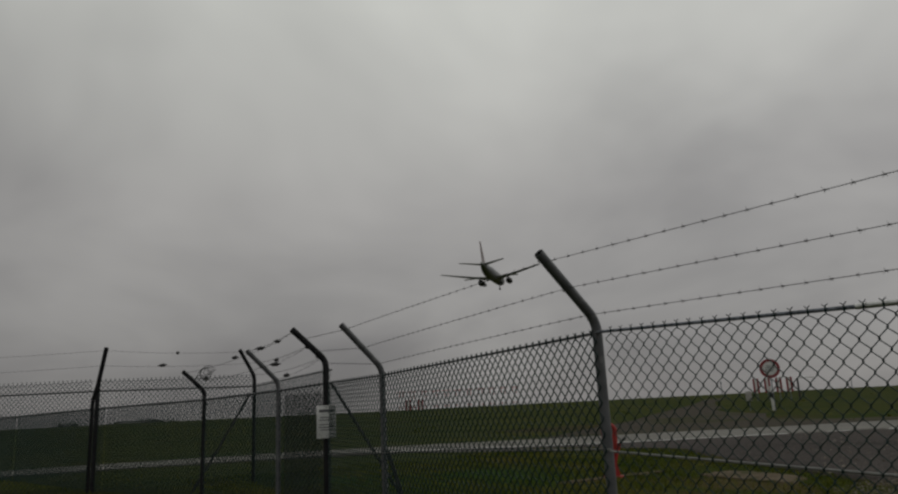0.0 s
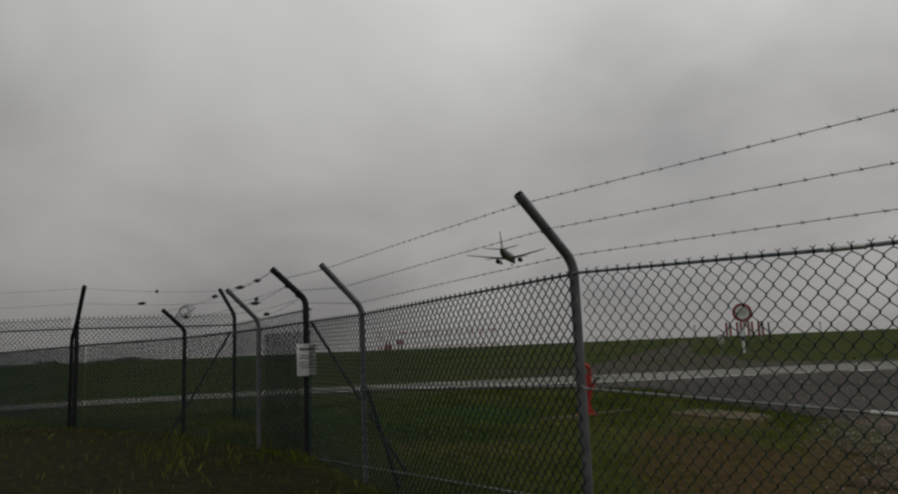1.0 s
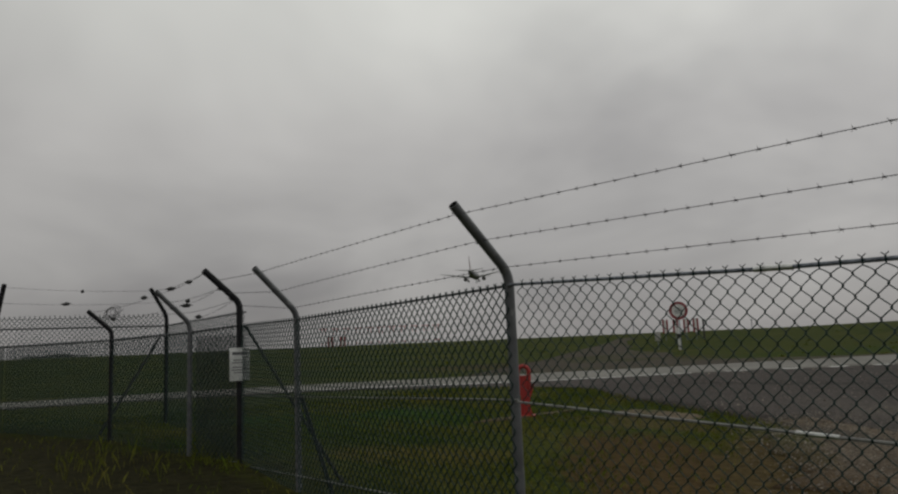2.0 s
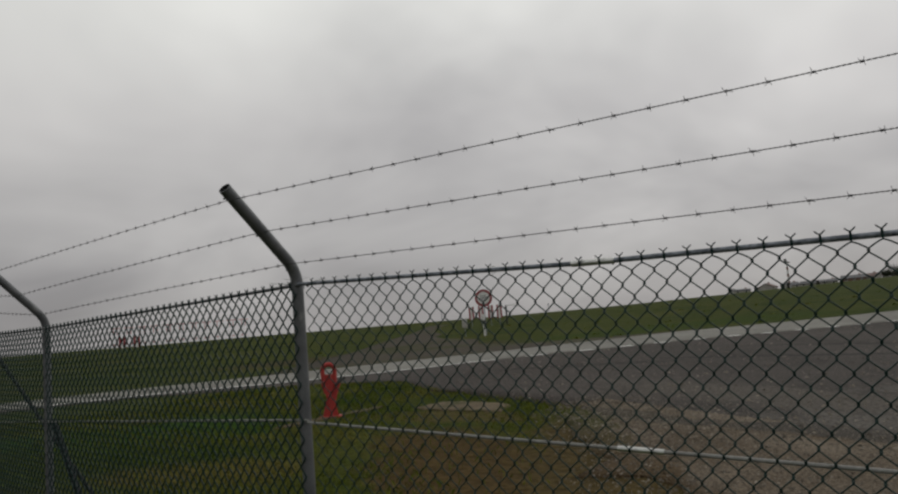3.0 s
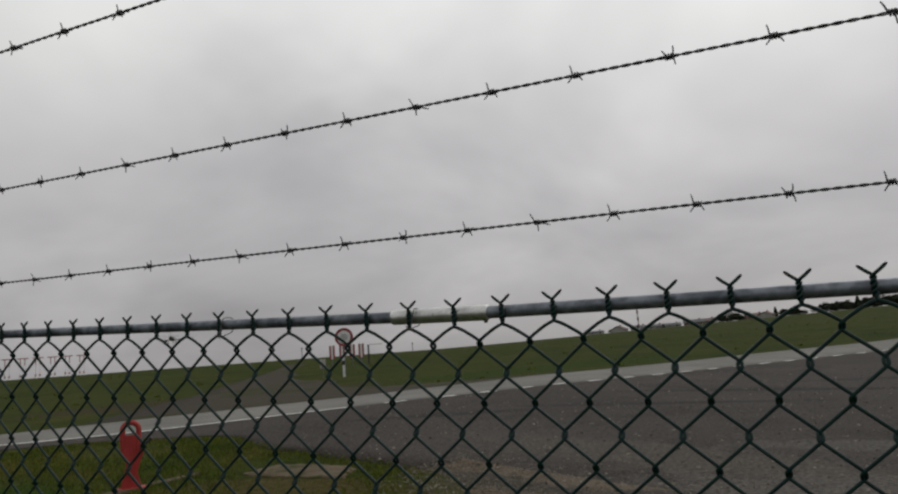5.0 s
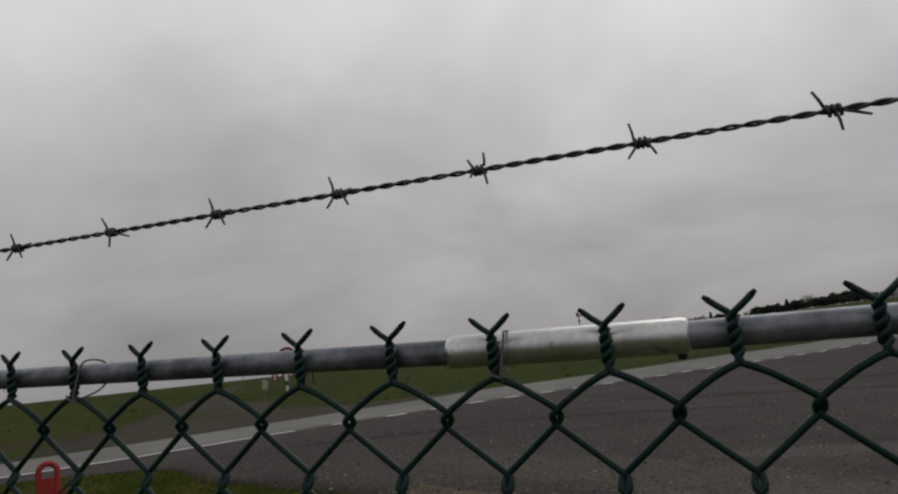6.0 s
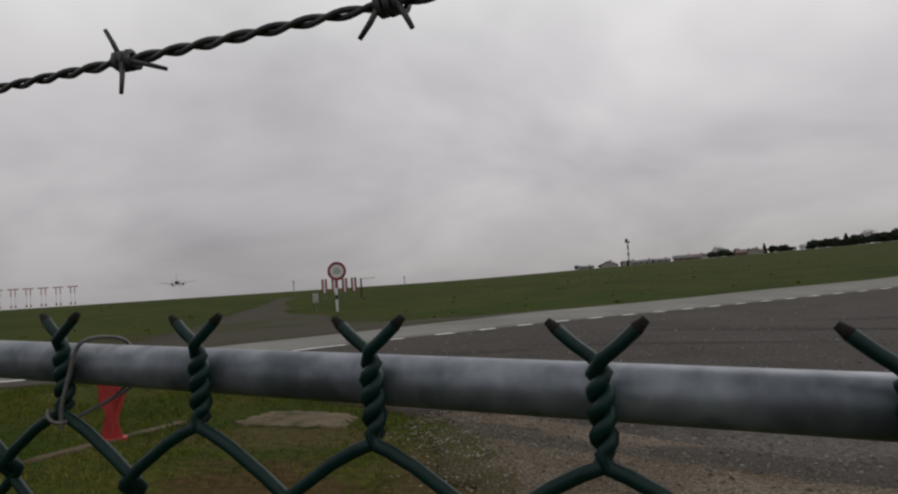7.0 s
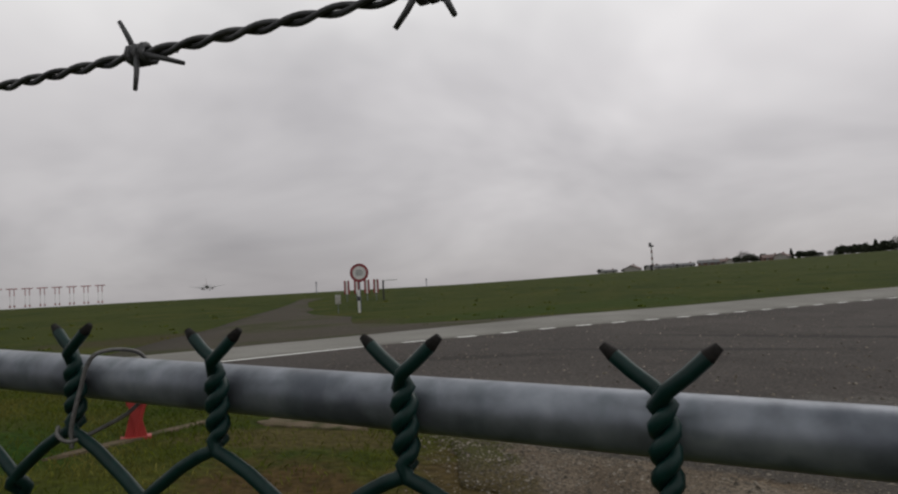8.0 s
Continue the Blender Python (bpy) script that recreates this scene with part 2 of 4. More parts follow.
TIE = material("tie_wire", [(0.075, 0.072, 0.07), (0.13, 0.125, 0.12)], 80, 0.5, 0.4, 0.1, 600, dist=0.0004)
BARE = material("bare_wire_end", [(0.0070, 0.0066, 0.0062), (0.0180, 0.0160, 0.0150)], 300, 0.8, 0.0, 0.1, 900, dist=0.0003, spec=0.12)
DARK = material("dark_fitting", [(0.012, 0.012, 0.013), (0.028, 0.027, 0.027)], 20, 0.6, 0, 0.1, 200, dist=0.001)
RED = material("red_paint", [(0.2720, 0.0176, 0.0160), (0.3680, 0.0288, 0.0224)], 6, 0.6, 0, 0.1, 90, dist=0.002, grains=0.1)
SIGN_RED = material("faded_sign_red", [(0.20, 0.022, 0.028), (0.27, 0.034, 0.040)], 3, 0.65, 0, 0.05, 40, grains=0.1)
WHITE = material("white_paint", [(0.66, 0.66, 0.66), (0.80, 0.80, 0.79)], 3, 0.6, 0, 0.05, 60, dist=0.002)
BLACK = material("black_paint", [(0.015, 0.015, 0.016), (0.03, 0.03, 0.03)], 6, 0.6, 0, 0.05, 60, dist=0.002)
PLATE = material("sign_plate", [(0.55, 0.56, 0.55), (0.70, 0.70, 0.69)], 8, 0.5, 0, 0.05, 90, dist=0.001)
INK = material("sign_ink", [(0.09, 0.09, 0.10), (0.16, 0.16, 0.17)], 20, 0.7, 0, 0, 90)
HULL = material("aircraft_paint", [(0.15, 0.155, 0.165), (0.20, 0.205, 0.215)], 0.2, 0.5, 0.0, 0, 2)
# wing grey, lightened so that the wings fade into the sky as through haze
WING = material("aircraft_grey_hazed", [(0.20, 0.205, 0.212), (0.27, 0.275, 0.282)], 0.3, 0.5, 0.0, 0, 2)
FIN = material("aircraft_fin_paint", [(0.20, 0.17, 0.165), (0.25, 0.21, 0.205)], 0.4, 0.45, 0.0, 0, 2)
LEAF = material("tree_leaf", [(0.026, 0.034, 0.020), (0.044, 0.050, 0.032)], 0.6, 0.9, 0, 0, 4, island=0.3, spec=0.1)
TWIG = material("bare_twigs", [(0.055, 0.047, 0.040), (0.085, 0.075, 0.066)], 0.6, 0.9, 0, 0, 4, island=0.3)
BARK = material("bark", [(0.05, 0.042, 0.034), (0.08, 0.07, 0.058)], 2, 0.95, 0, 0.5, 20)
RENDERED = material("rendered_wall", [(0.30, 0.29, 0.27), (0.38, 0.37, 0.345)], 0.4, 0.9, 0, 0.1, 8)
# the reds of brick and tile are muted to hold the distance haze
BRICK = material("red_brick_wall_hazed", [(0.16, 0.095, 0.08), (0.20, 0.12, 0.10)], 0.5, 0.9, 0, 0.1, 8)
TILE = material("roof_tile_hazed", [(0.115, 0.078, 0.07), (0.15, 0.10, 0.09)], 0.5, 0.85, 0, 0.2, 6)
SLATE = material("roof_slate", [(0.075, 0.075, 0.08), (0.11, 0.11, 0.115)], 0.5, 0.8, 0, 0.2, 6)
GLASS = material("window_glass", [(0.02, 0.024, 0.028), (0.035, 0.04, 0.045)], 1, 0.12, 0, 0, 6)
MESHCLOTH = material("far_mesh_wire", [(0.034, 0.036, 0.036), (0.055, 0.057, 0.056)], 6, 0.6, 0.2, 0, 60)


# ---- geometry helpers ----
class Geo:
    """Vertices and faces gathered for one mesh."""

    def __init__(self):
        self.v, self.f = [], []

    def add(self, vs, fs):
        o = len(self.v)
        self.v += [tuple(q) for q in vs]
        self.f += [tuple(i + o for i in q) for q in fs]
        return self

    def tube(self, pts, r, sides=8, caps=True):
        """A round bar along a line of points; r one radius or one for each point."""
        p = np.asarray(pts, float)
        rr = np.full(len(p), r) if np.isscalar(r) else np.asarray(r, float)
        d = np.gradient(p, axis=0)
        d /= np.linalg.norm(d, axis=1)[:, None] + 1e-12
        u = np.cross(d[0], (0, 0, 1.0) if abs(d[0][2]) < 0.9 else (1.0, 0, 0))
        ang = np.arange(sides) * 2 * np.pi / sides
        vs = []
        for i in range(len(p)):
            u = u - d[i] * (u @ d[i])
            u /= np.linalg.norm(u) + 1e-12
            w = np.cross(d[i], u)
            vs += [tuple(p[i] + rr[i] * (np.cos(t) * u + np.sin(t) * w)) for t in ang]
        fs = [(i * sides + k, i * sides + (k + 1) % sides, (i + 1) * sides + (k + 1) % sides, (i + 1) * sides + k)
              for i in range(len(p) - 1) for k in range(sides)]
        if caps:
            fs += [tuple(reversed(range(sides))), tuple(range((len(p) - 1) * sides, len(p) * sides))]
        return self.add(vs, fs)

    def box(self, c, size, turn=0.0, bevel=0.0):
        """A block with its middle at c, turned about z, with bevelled edges where asked."""
        bm = bmesh.new()
        bmesh.ops.create_cube(bm, size=1.0, matrix=Matrix.Translation(c) @ Matrix.Rotation(radians(turn), 4, "Z") @ Matrix.Diagonal((*size, 1)))
        if bevel:
            bmesh.ops.bevel(bm, geom=bm.edges[:], offset=bevel, segments=2, affect="EDGES", profile=0.5)
        bm.verts.index_update()
        self.add([v.co for v in bm.verts], [[v.index for v in f.verts] for f in bm.faces])
        bm.free()
        return self

    def prism(self, outline, h, m=None):
        """An outline in x, z pushed to a thickness h along y."""
        n = len(outline)
        vs = [Vector((x, -h / 2, z)) for x, z in outline] + [Vector((x, h / 2, z)) for x, z in outline]
        if m:
            vs = [m @ q for q in vs]
        fs = [tuple(range(n)), tuple(reversed(range(n, 2 * n)))] + [(i, i + n, (i + 1) % n + n, (i + 1) % n) for i in range(n)]
        return self.add(vs, fs)

    def mesh(self, name, smooth=True, sharp=True):
        me = bpy.data.meshes.new(name)
        me.from_pydata(self.v, [], self.f)
        me.validate()
        bm = bmesh.new()
        bm.from_mesh(me)
        bmesh.ops.recalc_face_normals(bm, faces=bm.faces)
        bm.to_mesh(me)
        bm.free()
        if smooth:
            me.shade_smooth()
            if sharp:
                me.set_sharp_from_angle(angle=radians(50))
        return me


def part(name, geo, mat, parent=None, label="", smooth=True, at=None):
    """Links geometry (or a finished mesh) as one object, under a thing where one is given."""
    me = geo.mesh(name, smooth) if isinstance(geo, Geo) else geo
    if mat and not me.materials:
        me.materials.append(mat)
    ob = new(name, me)
    if at is not None:
        ob.matrix_basis = at
    if parent:
        ob.parent = parent
    if label:
        tagged(ob, label)
    return ob


def thing(name, label, category, at=(0, 0, 0), group="", kind="", turn=0.0):
    ob = new(name)
    ob.empty_display_size = 0.1
    ob.matrix_basis = pose(*at, 0, 0, turn)
    return tagged(ob, label, category, group, kind)


def smoothstep(a, b, x):
    t = np.clip((x - a) / (b - a), 0, 1)
    return t * t * (3 - 2 * t)


def gz(x, y):
    """Height of the ground: it falls along the fence, rises gently across the field and climbs to a low hill."""
    r = np.hypot(x, y)
    near = 0.36 - 0.045 * np.clip(x, -8, 4)
    z = near * (1 - smoothstep(18, 60, r)) + 0.72 * smoothstep(18, 60, r)
    z = z + FIELD * smoothstep(22, 110, r)
    az = np.degrees(np.arctan2(-x, y))
    hill = np.clip((26 - az) / 26, 0, 1.35) * (np.abs(az) < 90)
    return z + hill * 3.7 * smoothstep(90, 360, r)


FIELD = 1.15


# ---- ground, roads ----
def grid_lines(lo, hi, fine_lo, fine_hi, step):
    mid = np.arange(fine_lo, fine_hi + 1e-6, step)
    out_hi = fine_hi + np.geomspace(step, hi - fine_hi, 46)
    out_lo = fine_lo - np.geomspace(step, fine_lo - lo, 46)
    return np.concatenate([out_lo[::-1], mid, out_hi])


def build_ground():
    xs, ys = grid_lines(-2600, 2600, -24, 22, 0.5), grid_lines(-2600, 2600, -14, 58, 0.5)
    X, Y = np.meshgrid(xs, ys)
    Z = gz(X, Y)
    nx = len(xs)
    v = np.stack([X, Y, Z], -1).reshape(-1, 3)
    f = [(j * nx + i, j * nx + i + 1, (j + 1) * nx + i + 1, (j + 1) * nx + i) for j in range(len(ys) - 1) for i in range(nx - 1)]
    me = bpy.data.meshes.new("ground")
    me.from_pydata(v.tolist(), [], f)
    me.shade_smooth()
    me.materials.append(GRASS)
    tagged(new("ground", me), "rough patchy green and yellowish airfield grass", "grass field", kind="structure")


build_ground()


def bez(points, n):
    """A smooth line through a few plan points."""
    p = np.asarray(points, float)
    t = np.linspace(0, len(p) - 1, n)
    out = []
    for q in t:
        i = min(int(q), len(p) - 2)
        u = q - i
        p0, p1, p2, p3 = p[max(i - 1, 0)], p[i], p[i + 1], p[min(i + 2, len(p) - 1)]
        out.append(0.5 * ((2 * p1) + (p2 - p0) * u + (2 * p0 - 5 * p1 + 4 * p2 - p3) * u * u + (3 * p1 - p0 - 3 * p2 + p3) * u ** 3))
    return np.array(out)


def sheet(name, a, b, across, lift, mat, label, category, jag=0.0, seed=1, kind="structure"):
    """A strip of ground between two plan lines of equal count, laid a little above the ground."""
    rng = np.random.default_rng(seed)
    rows = len(a)
    V, F = [], []
    if jag:
        wob = np.interp(np.arange(rows), np.arange(0, rows + 8, 4), rng.normal(0, jag, len(np.arange(0, rows + 8, 4))))
        side = b - a
        b = b + side / (np.linalg.norm(side, axis=1)[:, None] + 1e-6) * wob[:, None]
    for i in range(rows):
        for k in range(across + 1):
            q = a[i] + (b[i] - a[i]) * k / across
            z = float(gz(q[0], q[1])) + lift
            # both edges turn down into the ground
            if k == 0:
                V.append((q[0], q[1], z - 0.12))
            V.append((q[0], q[1], z))
            if k == across:
                V.append((q[0], q[1], z - 0.12))
    c = across + 3
    F = [(i * c + k, i * c + k + 1, (i + 1) * c + k + 1, (i + 1) * c + k) for i in range(rows - 1) for k in range(c - 1)]
    me = bpy.data.meshes.new(name)
    me.from_pydata(V, [], F)
    me.materials.append(mat)
    bm = bmesh.new()
    bm.from_mesh(me)
    bmesh.ops.recalc_face_normals(bm, faces=bm.faces)
    if bm.faces and sum(f.normal.z for f in bm.faces) < 0:
        bmesh.ops.reverse_faces(bm, faces=bm.faces)
    bm.to_mesh(me)
    bm.free()
    me.shade_smooth()
    return tagged(new(name, me), label, category, kind=kind)


OUTER = [(-21.5, -14), (-20.0, -2), (-18.0, 5.5), (-14.8, 11.5), (-11.8, 16.8), (-8.2, 24.2), (-4.9, 30.6), (-0.9, 37.4), (4.4, 43.2), (16.5, 56)]
INNER = [(-18.5, -14), (-17.4, -2), (-14.8, 5.6), (-11.4, 9.5), (-9.3, 13.2), (-7.7, 16.0), (-6.2, 19.8), (-3.8, 24.4), (-0.5, 30.0), (4.2, 36.2), (17, 50)]
NEAR = [(-18.3, -14), (-17.2, -2), (-14.3, 5.3), (-12.2, 7.2), (-10.2, 8.2), (-8.2, 8.6), (-6.0, 7.5), (-4.4, 7.2), (-3.1, 6.7), (-0.8, 5.0), (12, 4.0)]
outer, inner, near = bez(OUTER, 160), bez(INNER, 160), bez(NEAR, 160)
sheet("road_shoulder", outer, inner, 6, 0.012, CONCRETE_ROAD, "pale concrete perimeter road strip beside dark asphalt", "road")
sheet("road", inner, near, 24, 0.016, ASPHALT, "wide weathered dark grey asphalt apron", "road", jag=0.06)
GRAVEL_IN = [(-3.3, 7.7), (-1.6, 7.0), (-0.2, 6.6), (1.5, 6.4), (9, 6.0), (30, 5.0)]
GRAVEL_OUT = [(-3.4, 7.0), (-2.6, 5.2), (-1.8, 4.2), (-0.7, 3.4), (0.6, 1.2), (9, 0.6), (30, 0.6)]
sheet("gravel_verge", bez(GRAVEL_IN, 90), bez(GRAVEL_OUT, 90), 8, 0.020, GRAVEL, "brownish gravel verge between asphalt and grass", "gravel", jag=0.16, seed=3)
TRACK_A = [(-15.2, 10.8), (-19.0, 16.4), (-22.2, 21.6), (-28.6, 30.8), (-35.9, 42.4), (-46, 57)]
TRACK_B = [(-7.2, 26.0), (-12.2, 22.6), (-17.2, 24.6), (-26.2, 33.6), (-33.4, 42.0), (-43.6, 57)]
sheet("dirt_track", bez(TRACK_A, 60), bez(TRACK_B, 60), 5, 0.008, TRACK, "grey unpaved track crossing the grass field", "track", jag=0.7, seed=7)


def build_line():
    """The broken white line along the inner edge of the concrete strip."""
    fine = bez(INNER, 2400)
    step = np.r_[0, np.cumsum(np.linalg.norm(np.diff(fine, axis=0), axis=1))]
    root = thing("edge_line", "broken white line painted along the asphalt edge", "road marking", kind="structure")
    s, i = 19.5, 0
    while s < 74 and i < 90:
        d = np.array([np.interp(s + u, step, fine[:, 0]) for u in (0, 0.31, 0.62)]), np.array([np.interp(s + u, step, fine[:, 1]) for u in (0, 0.31, 0.62)])
        g = Geo()
        p = np.stack(d, 1)
        t = (p[2] - p[0]) / np.linalg.norm(p[2] - p[0])
        nrm = np.array([-t[1], t[0]]) * 0.09
        vs = []
        for q in p:
            for sg in (1, -1):
                w = q + sg * nrm - t * 0
                vs.append((w[0], w[1], float(gz(w[0], w[1])) + 0.022))
        g.add(vs, [(0, 1, 3, 2), (2, 3, 5, 4)])
        part("dash", g, PAINT, root, smooth=False)
        s += (1.55 if 0.5 * (p[0][1] + p[2][1]) > 13 else 0.62)
        i += 1


build_line()


# ---- the chain-link fence ----
PITCH = 0.0707          # width of one diamond
ROW = 0.0393            # half the height of a diamond
WIRE = 0.00222
RAIL_R = 0.0083
KINK = 0.39             # the rail bends a little at its coupling sleeve


def rail_at(x):
    """Middle of the top rail between the first two posts."""
    d = x - KINK
    return np.array([x, (0.0021 if d < 0 else -0.0109) * d, 2.0 + (-0.046 if d < 0 else -0.0257) * d])


def strand_mesh(name, flip, rows, sides, fine, stout=1.75):
    """One zigzag wire: its top end is wound round the next wire's and splayed; flip mirrors it."""
    pts = []
    turn0 = math.pi if flip else 0.0
    if fine:
        pts += [(0.0140, -0.0036, 0.0212), (0.0112, -0.0038, 0.0187), (0.0070, -0.0042, 0.0150), (0.0020, -0.0042, 0.0112)]
        n = 15
        for i in range(n):
            u = i / (n - 1)
            a = 3.4 + u * 2 * math.pi * 1.75
            pts.append((WIRE * 0.95 * math.cos(a), -WIRE * 0.95 * math.sin(a), 0.0068 - 0.0206 * u))
    else:
        pts += [(0.0126, -0.003, 0.0200), (0.0010, -0.002, 0.0050), (-0.0012, 0.001, -0.010)]
    drop = lambda q: 0.0144 + 0.0271 * q if q < 1 else 0.0415 + ROW * (q - 1)
    x0, x1 = -0.0019, PITCH / 2 + 0.0019
    for r in range(rows):
        a, b = (x0, x1) if r % 2 == 0 else (x1, x0)
        y = -WIRE * 1.05 if r % 2 == 0 else WIRE * 1.05
        fr = ((0.0, -0.012), (0.07, -0.005), (0.12, 0.035), (0.18, 0.11), (0.34, 0.305), (0.66, 0.695), (0.82, 0.89), (0.88, 0.965), (0.93, 1.005)) if fine else ((0.0, 0.0), (0.5, 0.5))
        for k, (u, w) in enumerate(fr):
            if r == 0 and k == 0 or (r == 0 and fine and u < 0.1):
                continue
            yy = 0 if k == 0 else y
            if r == 0 and fine:
                w = min(1.0, max(w, 0.0) ** 0.72)
            pts.append((a + (b - a) * w, yy, -drop(r + u)))
    pts.append((x0 if rows % 2 == 0 else x1, 0, -drop(rows)))
    if flip:
        pts = [(-x, y, zz) if i >= 4 or not fine else (-x, y + 0.0052, zz) for i, (x, y, zz) in enumerate(pts)]
        if fine:
            # the second wire of the pair keeps the same hand of twist, half a turn on
            k0 = 4
            for i in range(15):
                u = i / 14
                a = 3.4 + math.pi + u * 2 * math.pi * 1.75
                pts[k0 + i] = (WIRE * 0.95 * math.cos(a), -WIRE * 0.95 * math.sin(a), 0.0068 - 0.0206 * u)
    radii = np.full(len(pts), WIRE if fine else WIRE * stout)
    if fine:
        radii[:19] *= 0.94
        radii[:4] *= 0.95
    radii[0] *= 0.6
    g = Geo().tube(pts, radii, sides)
    me = g.mesh(name, True, False)
    me.materials.append(GREEN)
    if fine:
        # the cut end has lost its coat
        me.materials.append(BARE)
        for f in me.polygons:
            if max(f.vertices) < 2 * sides:
                f.material_index = 1
    return me


FINE_A, FINE_B = strand_mesh("strand", False, 42, 8, True), strand_mesh("strand", True, 42, 8, True)
FAR_A, FAR_B = strand_mesh("strand", False, 42, 4, False, 2.05), strand_mesh("strand", True, 42, 4, False, 2.05)
YARD_A, YARD_B = strand_mesh("strand", False, 46, 4, False, 2.2), strand_mesh("strand", True, 46, 4, False, 2.2)
THIN_A, THIN_B = strand_mesh("strand", False, 46, 4, False, 1.1), strand_mesh("strand", True, 46, 4, False, 1.1)


def link_panel(x_from, x_to, line, meshes, label, stretch=0.0):
    """A panel of chain link hung before its rails; line gives the middle of the top rail at each distance, stretch how far the weave is pulled along."""
    root = thing("chain_link_panel", label, "fence panel", group="chain-link fence panels")
    lo, hi = math.ceil(x_from / PITCH), math.floor(x_to / PITCH)
    for k in range(lo, hi + 1):
        q = np.array(line(k * PITCH))
        d = np.array(line(k * PITCH + 0.01)) - q
        yaw = math.degrees(math.atan2(d[1], d[0]))
        pull = stretch * max(0.0, k * PITCH - 0.45)
        m = pose(q[0], q[1], q[2], 0, 0, yaw) @ pose(pull, -RAIL_R - 0.0042, pull * 0.7)
        part("strand", meshes[0], None, root, at=m)
        part("strand", meshes[1], None, root, at=m)
    return root


near_panel = link_panel(-0.96, 3.4, rail_at, (FINE_A, FINE_B), "dark green coated chain-link mesh with twisted barbed top edge", 0.0080)


def bar(root, pts, r, mat, name, label="", sides=16):
    return part(name, Geo().tube(pts, r, sides), mat, root, label)


S0, S1 = 4.52 * PITCH, 6.66 * PITCH
bar(near_panel, [rail_at(x) for x in np.linspace(-1.02, S0 + 0.03, 12)], RAIL_R, ZINC, "top_rail", "mottled grey galvanised top rail", 20)
bar(near_panel, [rail_at(x) for x in np.linspace(S1 - 0.03, 3.45, 12)], RAIL_R * 1.02, ZINC, "top_rail", "", 20)


def build_sleeve():
    a, b = rail_at(S0), rail_at(S1)
    d = (b - a) / np.linalg.norm(b - a)
    g = Geo().tube([a, a + d * 0.0012, a + d * 0.004, b - d * 0.004, b - d * 0.0012, b], [0.0088, 0.0104, 0.0108, 0.0108, 0.0104, 0.0090], 24)
    part("coupling_sleeve", g, SLEEVE, near_panel, "bright worn aluminium coupling sleeve")
    part("rivet", Geo().tube([b + (-0.006, 0.002, -0.0104), b + (-0.006, 0.002, -0.0135)], [0.0032, 0.0022], 10), DARK, near_panel)


build_sleeve()


def mid_at(x, drop):
    q = rail_at(x)
    return np.array([x, q[1] + 0.004, drop - 0.0367 * x])


bar(near_panel, [mid_at(x, 1.4245) for x in np.linspace(-1.02, 0.44, 8)], 0.0060, PALE_RAIL, "middle_rail", "", 10)
bar(near_panel, [mid_at(x, 1.4245) for x in np.linspace(0.55, 3.45, 8)], 0.0060, PALE_RAIL, "middle_rail", "", 10)
bar(near_panel, [mid_at(x, 1.4245) for x in (0.415, 0.49, 0.565)], 0.0085, SLEEVE, "coupling_sleeve", "bright aluminium sleeve on the middle rail", 12)
bar(near_panel, [mid_at(x, 0.842) for x in np.linspace(-1.02, 3.45, 8)], 0.0060, PALE_RAIL, "bottom_rail", "", 10)


def tie(k, lean, low=0.0190):
    """A loose loop of thin wire that binds a knuckle to the rail; low is how far its crossed ends hang."""
    q = rail_at(k * PITCH)
    f = -RAIL_R - 0.0062
    front = [(0.0058, f - 0.004, -low - 0.0035), (0.0056, f - 0.004, -low + 0.003), (0.0062, f - 0.003, -0.0100), (0.0070, f - 0.001, -0.0020), (0.0082, f + 0.001, 0.0062),
             (0.0104 + 0.003 * lean, f + 0.004, 0.0104), (0.0122 + 0.005 * lean, -0.002, 0.0110), (0.0134 + 0.006 * lean, 0.006, 0.0085)]
    back = [(0.0140 + 0.006 * lean, 0.0095, 0.002), (0.0122 + 0.006 * lean, 0.0095, -0.006), (0.0096 + 0.005 * lean, 0.004, -0.0130), (0.0076 + 0.003 * lean, -0.006, -low + 0.002), (0.0060, f - 0.004, -low - 0.001), (0.0012, f - 0.006, -low + 0.001), (-0.0030, f - 0.003, -low + 0.0035)]
    pts = bez3([tuple(np.array(p) + q) for p in front + back], 70)
    part("wire_tie", Geo().tube(pts, 0.00078, 8), TIE, near_panel, "thin loose grey tie wire")


def bez3(points, n):
    p = np.asarray(points, float)
    return np.stack([bez(p[:, (0, 1)], n)[:, 0], bez(p[:, (0, 1)], n)[:, 1], bez(p[:, (2, 2)], n)[:, 0]], 1)


tie(0, -0.1)
tie(5, -0.9, 0.0165)


